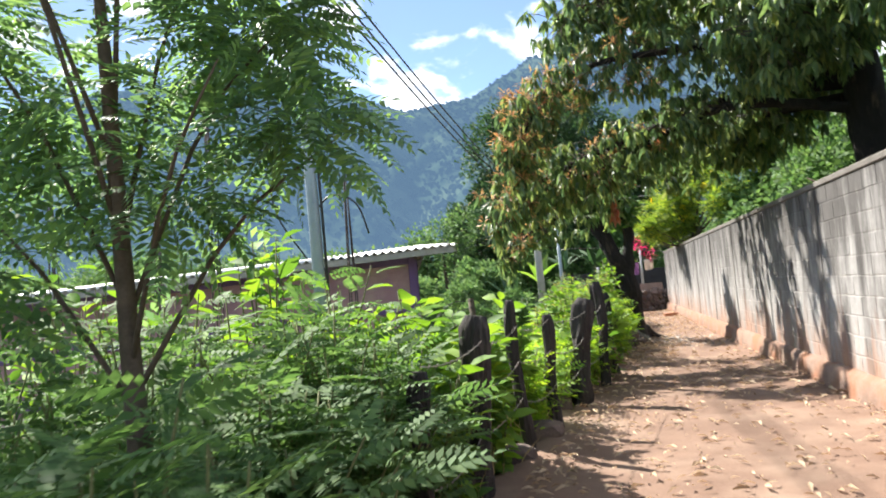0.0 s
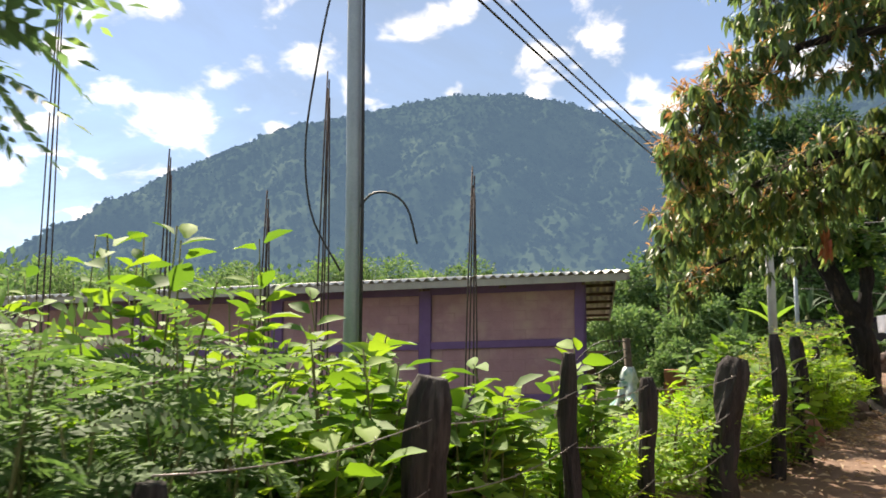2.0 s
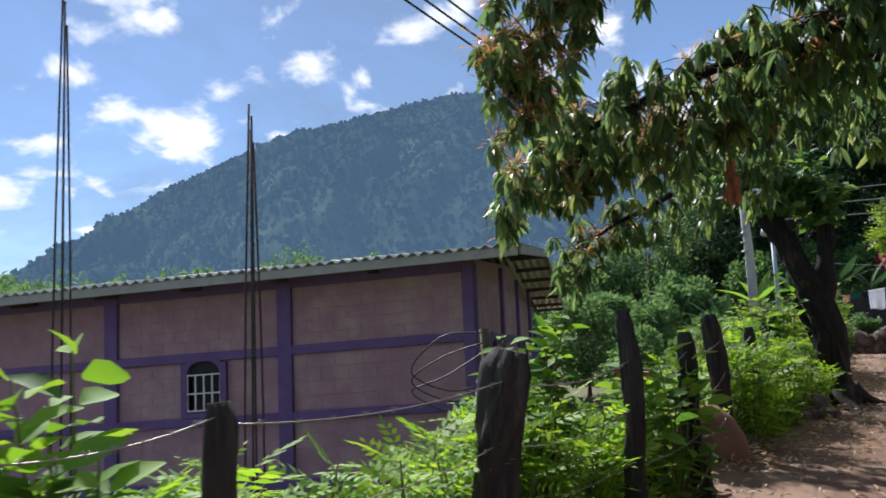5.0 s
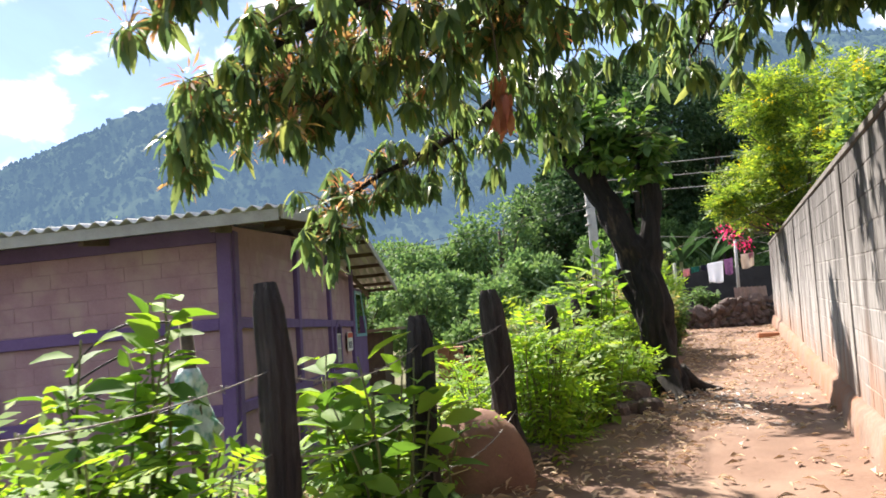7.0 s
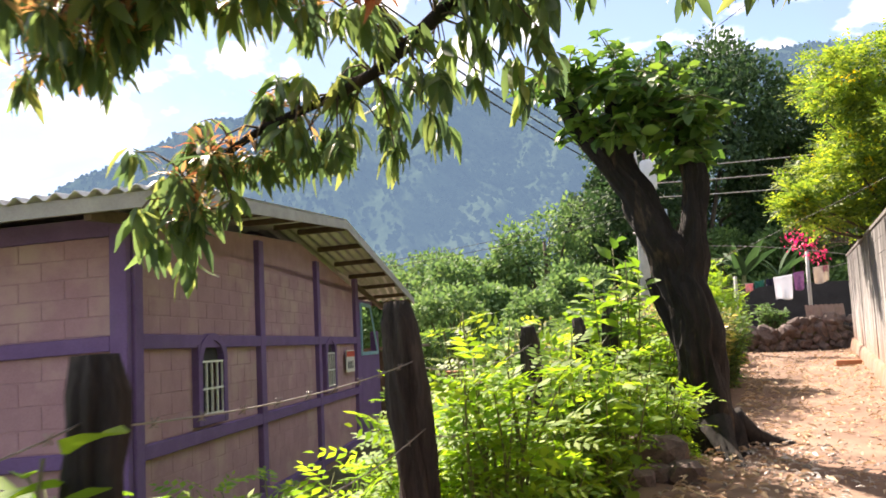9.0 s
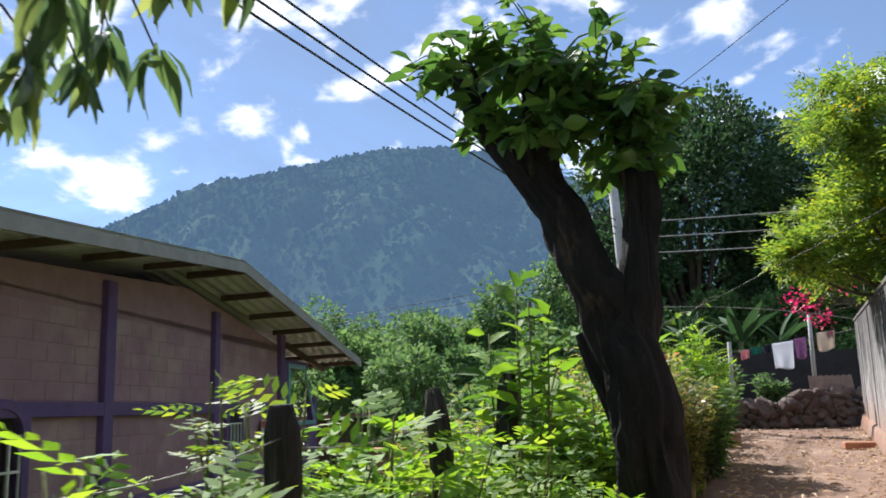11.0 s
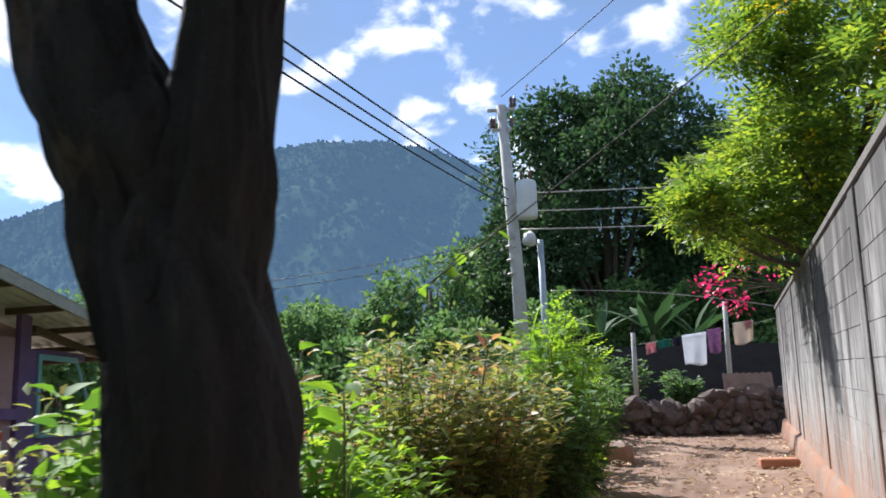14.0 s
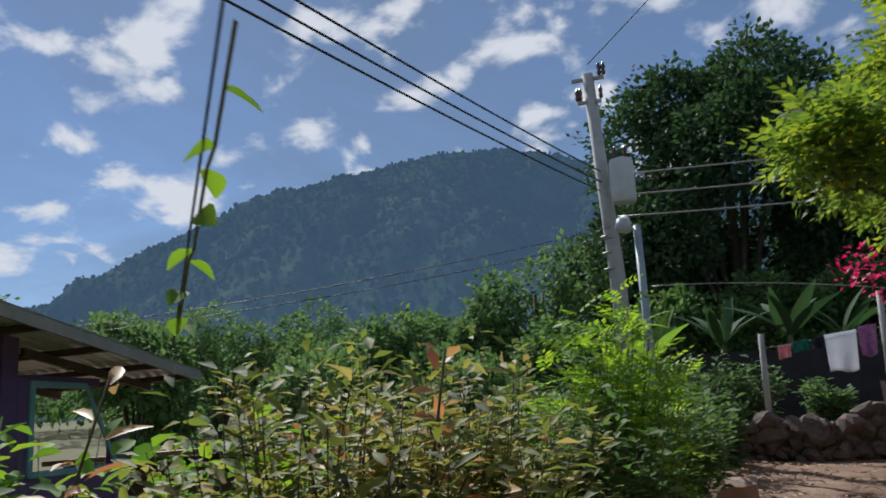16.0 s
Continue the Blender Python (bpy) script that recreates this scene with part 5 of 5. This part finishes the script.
# Hedge beyond the pollarded tree.
HL = "dense tangled hedge of small leaves and vines"
for x, y, h, s, leaf, shape, size in ((3.4, 19.0, 1.25, 0.5, L_BROAD, T_BROAD, 0.15), (3.2, 19.9, 1.5, 0.4, L_BROAD, T_BROAD, 0.16), (3.9, 19.9, 1.0, 0.5, L_FEATHER, T_SMALL, 0.09), (4.1, 20.8, 1.5, 0.55, L_HEDGE, T_SMALL, 0.09),
                                      (4.5, 21.4, 1.35, 0.5, L_HEDGE, T_SMALL, 0.1), (4.4, 22.2, 1.6, 0.6, L_HEDGE, T_SMALL, 0.09), (4.9, 22.6, 1.25, 0.45, L_DARK, T_SMALL, 0.1), (4.9, 23.4, 1.85, 0.42, L_FEATHER, T_FEATHER, 0.22),
                                      (3.6, 21.4, 1.35, 0.6, L_BROAD, T_BROAD, 0.13), (3.6, 22.6, 1.6, 0.6, L_HEDGE, T_SMALL, 0.1), (2.9, 20.8, 1.2, 0.7, L_BROAD, T_BROAD, 0.14), (5.1, 24.5, 1.3, 0.5, L_DARK, T_SMALL, 0.11), (2.6, 19.2, 1.1, 0.6, L_HEDGE, T_SMALL, 0.1)):
    shrub(x, y, h + 0.12, s * 1.1, 40, 52 if shape is T_SMALL else 22, shape, size * 0.9, leaf, HL, name="hedge_bush", stem=TWIG, low=0.05, group="hedge bushes", thick=0.005)
for x, y, h, s in ((5.0, 26.2, 1.5, 0.7), (5.2, 28.0, 1.4, 0.7), (5.3, 29.6, 1.5, 0.7), (4.3, 28.0, 1.7, 0.9), (5.6, 30.7, 1.1, 0.5), (4.0, 25.5, 1.4, 0.9), (6.2, 33.0, 1.6, 0.6), (5.2, 33.5, 2.0, 0.8), (7.3, 33.4, 1.3, 0.5)):
    shrub(x, y, h, s, 22, 20, T_SMALL, 0.15, L_DARK, "dark green bush near the stone wall", name="bush", stem=TWIG, low=0.05, group="dark bushes")

for x, y, h, s in ((3.25, 19.6, 1.3, 0.4), (2.9, 20.3, 1.25, 0.5)):
    shrub(x, y, h, s, 8, 16, T_BROAD, 0.16, L_BROAD, BL)
shrub(3.9, 19.5, 1.5, 0.34, 6, 18, T_BROAD, 0.16, L_BROAD, BL)
shrub(3.45, 20.6, 1.45, 0.25, 5, 20, T_MANGO, 0.16, L_BLOOM, "withered brown leaves hanging in the hedge", name="withered_plant", stem=TWIG)
shrub(4.3, 21.2, 1.6, 0.5, 8, 16, T_SMALL, 0.1, L_BLOOM, "rusty-tipped twigs rising from the hedge", name="withered_plant", stem=TWIG, low=0.6)
vine = thing("climbing_vine", (3.94, 20.38, 1.5), "thin vine with round leaves climbing a wire", "vine")
vp = [Vector((0, 0, 0)).lerp(Vector((0.92, -1.08, 0.38)), t / 10) + Vector((0, 0, 0.02 * math.sin(t * 2.1))) for t in range(11)]
tb = Tubes()
tb.run(vp, [0.004] * 11, 5)
tb.make("stem", GREENSTEM, vine)
for k in range(9):
    w = k * 2.4
    leaves("leaf", blade(0.85, 0.15, 4), [tuple(vp[k + 1])], [(math.cos(w), math.sin(w), -0.5)], 0.075, L_BROAD, vine)

# Dry grass at the fence foot.
P, D, S = [], [], []
for y in np.arange(1.5, 24, 0.035):
    x = edge_x(y) - 0.25 - abs(rng.normal(0, 0.28))
    P.append((x, y, max(-0.9, ground_z(x, y))))
    D.append((rng.normal(0, 0.3), rng.normal(0, 0.3), 1))
    S.append(rng.uniform(0.12, 0.5))
o = leaves("dry_grass", (T_DIAMOND[0] * np.array((0.05, 1, 1)), T_DIAMOND[1]), P, D, S, L_STRAW, None, 0.2)
tagged(o, "tufts of dry grass at the fence foot", "grass", kind="stuff")
P, D, S = [], [], []
for k in range(5200):
    y = rng.uniform(1, 31)
    x = rng.uniform(edge_x(y) - 3.2, edge_x(y) - 0.35)
    P.append((x, y, ground_z(x, y)))
    a = rng.uniform(0, 6.28)
    D.append((math.cos(a), math.sin(a), rng.uniform(0.5, 1.6)))
    S.append(rng.uniform(0.1, 0.26))
o = leaves("weeds", T_SMALL, P, D, S, L_FEATHER, None, 0.3)
tagged(o, "low green weeds under the fence", "weeds", kind="stuff")

# Fallen leaves on the path.
P, D, S = [], [], []
for k in range(4600):
    y = rng.uniform(1, 31)
    a, b = edge_x(y), wall_x(y)
    t = rng.beta(0.55, 0.55)
    if 12.5 < y < 19 and rng.random() < 0.5:
        t *= 0.4
    P.append((a + (b - a) * t, y, 0.03 + 0.06 * (2 * t - 1) ** 4))
    w = rng.uniform(0, 6.28)
    D.append((math.cos(w), math.sin(w), rng.uniform(-0.05, 0.25)))
    S.append(rng.uniform(0.035, 0.12))
o = leaves("fallen_leaves", (T_SMALL[0] * np.array((0.7, 1, 1.6)), T_SMALL[1]), P, D, S, L_DRY, None, 0.1)
tagged(o, "dry brown leaves scattered on the path", "leaves", kind="stuff")

# Pale litter and ash at the foot of the pollarded tree.
n = 480
P = np.stack((rng.normal(4.75, 0.4, n), rng.normal(16.9, 0.75, n), rng.uniform(0.02, 0.045, n)), 1)
w = rng.uniform(0, 6.28, n)
o = leaves("litter", (T_SMALL[0] * np.array((0.8, 1, 1.4)), T_SMALL[1]), P, np.stack((np.cos(w), np.sin(w), rng.uniform(-0.1, 0.35, n)), 1), rng.uniform(0.03, 0.09, n), L_LITTER, None, 0.1)
tagged(o, "pale dry litter and ash on the path", "litter", kind="stuff")

# Flowering tree leaning over the end of the wall.
cas = thing("flowering_tree", (8.3, 25.3, 0.0), "bright green tree with yellow flowers leaning over the wall", "tree")
tb = Tubes()
tb.run(curve_pts([(0.1, 0, -0.1), (0, 0, 1.5), (-0.25, 0, 3.0), (-0.3, 0.1, 4.6)], 10), [0.13 - 0.009 * i for i in range(10)], 9, 0.15)
P, D, YP, YD = [], [], [], []
for c, r, n in (((-1.3, -0.2, 2.9), 0.62, 95), ((-2.0, -1.3, 2.7), 0.38, 50), ((-1.75, -1.0, 2.95), 0.5, 70), ((-1.2, 0.3, 3.6), 0.75, 120), ((-1.2, -0.6, 4.3), 0.85, 140), ((-0.9, 0.0, 5.1), 0.9, 150), ((-0.4, 0.6, 4.2), 0.9, 130), ((0.2, 0, 5.3), 0.95, 140),
                ((-1.1, -1.3, 3.5), 0.6, 90), ((-0.8, -1.0, 5.0), 0.75, 110), ((0.8, 0.8, 4.6), 0.9, 110), ((0.3, -1.2, 5.0), 0.9, 120), ((-0.9, 0.5, 2.6), 0.5, 70), ((-0.6, -0.5, 3.1), 0.55, 80), ((-0.3, -2.2, 4.3), 0.9, 130), ((-0.2, -3.0, 3.6), 0.8, 110), ((0.3, -3.2, 4.6), 0.9, 120), ((0.6, -4.5, 4.0), 0.8, 100)):
    tb.run(curve_pts([(-0.2, 0, 2.4), (c[0] * 0.5, c[1] * 0.5, c[2] * 0.85), c], 6), [0.05, 0.04, 0.03, 0.022, 0.015, 0.01], 6)
    p, d = [], []
    for q in range(9):
        v = unit(rng.normal(0, 1, (1, 3)))[0]
        g, e = clump_points(np.array(c) + np.array((0.12, 0, 0)) + v * r * 0.6, (r * 0.4, r * 0.42, r * 0.26), int(n * 0.24), 0.2)
        p.append(g)
        d.append(e)
    p, d = np.concatenate(p), np.concatenate(d)
    P.append(p)
    D.append(d * np.array((1, 1, 0.5)) + np.array((0, 0, 0.12)))
    for k in range(2):
        q = p[rng.integers(len(p))]
        yd = unit(rng.normal(0, 1, (26, 3)))
        YP.append(q + yd * np.array((0.07, 0.07, 0.06)))
        YD.append(yd)
tb.make("trunk", TWIG, cas)
P, D, YP, YD = (np.concatenate(a) for a in (P, D, YP, YD))
leaves("crown", T_FEATHER, P, D, 0.3 * rng.uniform(0.7, 1.25, len(P)), L_CASSIA, cas, 0.2)
leaves("flowers", T_DIAMOND, YP, YD, 0.06, L_YELLOW, cas, 0.4, "clusters of yellow flowers")
bou = thing("bougainvillea", (9.0, 29.8, 0.0), "bougainvillea with magenta bracts hanging over the wall", "shrub")
tb = Tubes()
P, D = [], []
for k in range(9):
    c = np.array((-0.95 + rng.normal(0, 0.3), rng.normal(0, 0.4), 2.75 + rng.normal(0, 0.28)))
    tb.run(curve_pts([(0, 0, 0), (-0.2, 0, 2.3), tuple(c + np.array((0.2, 0, 0.15))), tuple(c)], 8), [0.02, 0.018, 0.015, 0.012, 0.01, 0.008, 0.006, 0.004], 5)
    d = unit(rng.normal(0, 1, (22, 3)))
    P.append(c + d * rng.uniform(0.05, 0.26, (22, 1)))
    D.append(d)
tb.make("stems", TWIG, bou)["kind"] = "stuff"
leaves("bracts", T_DIAMOND, np.concatenate(P), np.concatenate(D), 0.09, L_MAGENTA, bou, 0.3, "magenta papery bracts")["kind"] = "stuff"

# Banana plants by the poles.
for x, y, h, n in ((4.35, 35.5, 2.9, 6), (3.0, 36.5, 3.0, 6), (7.3, 37.5, 2.9, 9), (8.5, 38.0, 2.6, 9), (5.9, 38.0, 2.7, 8)):
    b = thing("banana_plant", (x, y, ground_z(x, y)), "banana plant with broad arching leaves", "plant", "banana plants")
    tb = Tubes()
    tb.run([(0, 0, -0.1), (0, 0, h * 0.35), (0.02, 0, h * 0.6)], [0.12, 0.1, 0.06], 9)
    tb.make("stem", GREENSTEM, b)
    w = np.arange(n) * 2.4
    # Rear plants use near-black leaves, so their dimness sits in the colour.
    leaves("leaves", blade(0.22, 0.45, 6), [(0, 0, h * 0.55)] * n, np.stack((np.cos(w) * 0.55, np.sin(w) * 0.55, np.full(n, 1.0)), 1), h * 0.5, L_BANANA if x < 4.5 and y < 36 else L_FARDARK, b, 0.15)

# Trees behind.
FT, FD = "green leafy tree behind the yard", "tall dark mango tree behind the utility pole"
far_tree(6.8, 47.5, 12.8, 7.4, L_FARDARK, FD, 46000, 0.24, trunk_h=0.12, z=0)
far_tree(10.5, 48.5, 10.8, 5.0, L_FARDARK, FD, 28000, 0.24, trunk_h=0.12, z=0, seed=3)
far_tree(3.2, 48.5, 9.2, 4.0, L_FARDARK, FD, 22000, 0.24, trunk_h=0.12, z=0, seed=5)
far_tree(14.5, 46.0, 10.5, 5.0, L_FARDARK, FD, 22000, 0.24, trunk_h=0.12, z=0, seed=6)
for x, y, h, w, sd in ((7.0, 42.5, 4.2, 2.6, 1), (9.6, 41.5, 4.0, 2.6, 2), (12.2, 40.0, 5.0, 2.8, 3), (4.6, 42.0, 3.6, 2.2, 4)):
    far_tree(x, y, h, w, L_DARK, "dark green tree in the shade behind the washing", 5000, 0.2, trunk_h=0.15, z=0.2, seed=sd)
for x, y, h, w, sd in ((0.2, 44.5, 7.8, 3.2, 1), (-2.2, 45.5, 5.0, 2.6, 2), (-4.8, 50, 5.6, 3.4, 3), (-8.5, 53, 7.0, 4.2, 4), (-12.5, 53, 6.8, 4.2, 5), (-16.5, 51, 6.8, 4.4, 6), (-21, 50, 6.6, 4.4, 7), (-26, 46, 6.6, 4.4, 8), (-3.0, 39.5, 4.4, 2.8, 9),
                       (-6.0, 42, 4.3, 3.0, 10), (-0.6, 38, 3.6, 2.3, 11), (1.8, 40, 4.2, 2.4, 12), (-13.5, 34, 5.6, 3.2, 13), (-18, 33, 5.2, 3.0, 14), (-9.8, 37, 4.8, 3.0, 15), (-24, 30, 5.6, 3.4, 16), (-30, 28, 5.6, 3.6, 17), (-1.2, 31.5, 3.2, 1.9, 18), (1.0, 33.5, 3.0, 1.8, 19), (2.6, 30.5, 2.6, 1.5, 20), (0.6, 28.4, 2.2, 1.4, 21), (2.2, 26.5, 2.0, 1.3, 22)):
    far_tree(x, y, h, w, L_FAR, FT, 7000 if y > 36 else 5500, 0.23 if y > 36 else 0.15, trunk_h=0.12, seed=sd)
# Trees and bushes behind the block wall.
for x, y, h, w, sd in ((7.2, 6.5, 4.2, 2.0, 1), (8.6, 16.5, 4.4, 2.2, 2), (8.9, 20.5, 4.2, 2.0, 3), (6.0, 1.0, 4.5, 2.2, 4), (11.5, 28.5, 5.0, 2.6, 5), (12.5, 22, 5.5, 3, 6), (11.5, 14, 6, 3, 7), (8.2, 14.2, 5.2, 2.4, 8), (9.8, 18.0, 6.0, 2.8, 9), (9.4, 22.0, 5.0, 2.4, 10), (8.0, 9.2, 5.0, 2.0, 11)):
    far_tree(x, y, h, w, L_DARK if sd in (1, 4, 7, 8, 11) else L_FAR, "leafy tree behind the block wall", 6000, 0.16, trunk_h=0.3, z=0, seed=sd)
# Woods at the foot of the mountain.
P, D = [], []
for k in range(420):
    az = radians(rng.uniform(-70, 45))
    r = rng.uniform(62, 150)
    x, y = 3 + r * math.sin(az), 9 + r * math.cos(az)
    h = rng.uniform(3.5, 6.5) + (r - 60) * 0.035
    p, d = clump_points((x, y, h * 0.5), (h * 0.75, h * 0.75, h * 0.62), 260, 0.7)
    P.append(p)
    D.append(d)
o = leaves("far_woods", T_DIAMOND, np.concatenate(P), np.concatenate(D), 0.7, L_FAR, None, 0.6, tumble=0.7)
tagged(o, "distant green woods below the mountain", "woods", kind="stuff")

# ---- pieces ----
# Field stones of the low wall at the end of the path.
sw = tagged(part("wall_stone", boxes(((4.7, 31.72, -0.2), (9.4, 32.1, 0.5))), SOIL), "low dry-stone retaining wall of brown field stones", "wall", kind="structure")
protos = []
for k in range(7):
    o = rock("stone", (0, 0, 0), (1.2, 1.0, 1.0), 60 + k, STONE, sw)
    protos.append(o.data)
    bpy.data.objects.remove(o)
z = 0.06
row = 0
while z < 0.98:
    x = 4.75 + 0.1 * (row % 2)
    while x < 9.3:
        s = random.choice((0.06, 0.09, 0.11, 0.14, 0.2)) * random.uniform(0.85, 1.15)
        if z > 0.5 + 0.28 * (x - 4.7) / 4.6:
            x += s * 1.6
            continue
        o = new("stone", random.choice(protos))
        o.parent = sw
        o.location = (x + s, 31.68 + random.uniform(-0.04, 0.05) + 0.05 * z, z + random.uniform(-0.05, 0.05) + 0.1 * (x - 6) / 3 * (z > 0.6))
        o.rotation_euler = (random.uniform(-1, 1), random.uniform(-1, 1), random.uniform(0, 6))
        o.scale = (s * random.uniform(1.0, 1.5), s * 1.1, s * random.uniform(0.75, 1.15))
        x += s * 1.6
    z += 0.15
    row += 1


def block_mesh(name, lx, dy, lz, material, c=0.008):
    bm = boxes(((0, -dy, 0), (lx, dy, lz)))
    bmesh.ops.bevel(bm, geom=bm.edges[:], offset=c, segments=1, affect="EDGES")
    me = bpy.data.meshes.new(name)
    bm.to_mesh(me)
    bm.free()
    me.materials.append(material)
    return me


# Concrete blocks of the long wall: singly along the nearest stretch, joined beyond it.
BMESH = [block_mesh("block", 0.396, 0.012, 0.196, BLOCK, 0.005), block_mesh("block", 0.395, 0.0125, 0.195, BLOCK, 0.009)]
WROT = Matrix((WD, WN, Vector((0, 0, 1)))).transposed()
rest = bmesh.new()
for r in range(10):
    for k in range(103):
        s = 0.4 * k + (0.2 if r % 2 else 0)
        if s + 0.4 > WLEN:
            continue
        zz = 0.27 + 0.2 * r
        j = random.uniform(-0.0015, 0.0015)
        if 15.6 <= s < 27.4:
            o = new("block", BMESH[(k * 7 + r * 3) % 2])
            o.parent = wall
            o.matrix_basis = Matrix.Translation(on_wall((s + 0.0035, 0.0188 + j, zz))) @ WROT.to_4x4()
        else:
            box(rest, (s + 0.0035, 0.006 + j, zz), (s + 0.3965, 0.03, zz + 0.193), on_wall)
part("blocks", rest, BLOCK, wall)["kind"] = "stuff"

# Wall blocks of the house, in the panels between the purple frame.
HM = {}


def house_block(side, a, b, z0, z1):
    key = (side, round(b - a, 3), round(z1 - z0, 3))
    if key not in HM:
        HM[key] = block_mesh("block", b - a, 0.005, z1 - z0, ADOBE, 0.003)
    o = new("block", HM[key])
    o.parent = house
    o.matrix_parent_inverse = Matrix.Translation(HO).inverted()
    p = at_house((a, 0.04, z0) if side == 0 else (0.04, a, z0))
    ax = HU if side == 0 else HV
    x = (ax + Vector((0, 0, -0.042 if side == 0 else -0.035))).normalized()
    yv = HV if side == 0 else HU
    m = Matrix((x, yv, Vector((0, 0, 1)))).transposed().to_4x4()
    o.matrix_basis = Matrix.Translation(p) @ m


def panel(side, a, b, zlo, zhi, hole=None):
    rows = max(1, round((zhi - zlo) / 0.185))
    hz = (zhi - zlo) / rows
    for r in range(rows):
        n = max(1, round((b - a) / 0.4))
        w = (b - a) / n
        cuts = [a] + [a + w * (k + (0.5 if r % 2 else 0)) for k in range(0 if r % 2 else 1, n)] + [b]
        z0 = zlo + r * hz
        for c, d in zip(cuts, cuts[1:]):
            if hole and not (d < hole[0] or c > hole[1] or z0 + hz < hole[2] or z0 > hole[3]):
                if c < hole[0] - 0.05:
                    house_block(side, c + 0.004, hole[0] - 0.004, z0 + 0.004, z0 + hz - 0.004)
                if d > hole[1] + 0.05:
                    house_block(side, hole[1] + 0.004, d - 0.004, z0 + 0.004, z0 + hz - 0.004)
                continue
            if d - c > 0.03:
                house_block(side, c + 0.004, d - 0.004, z0 + 0.004, z0 + hz - 0.004)


BANDS = ((-0.65, 0.17), (0.31, 1.13), (1.27, 2.12))
for a, b in ((0.17, 2.73), (2.97, 5.58)):
    for z0, z1 in BANDS:
        panel(0, a, b, z0, z1, (3.78, 4.52, 0.3, 1.24) if a > 2 and 0.2 < z0 < 1.0 else None)
for a, b in ((0.21, 3.2), (3.4, 5.91), (6.09, 8.67)):
    for z0, z1 in BANDS:
        panel(1, a, b, z0, z1, {0.21: (1.32, 2.08, 0.3, 1.24), 6.09: (6.32, 7.03, 0.3, 1.24)}.get(a) if 0.2 < z0 < 1.0 else None)
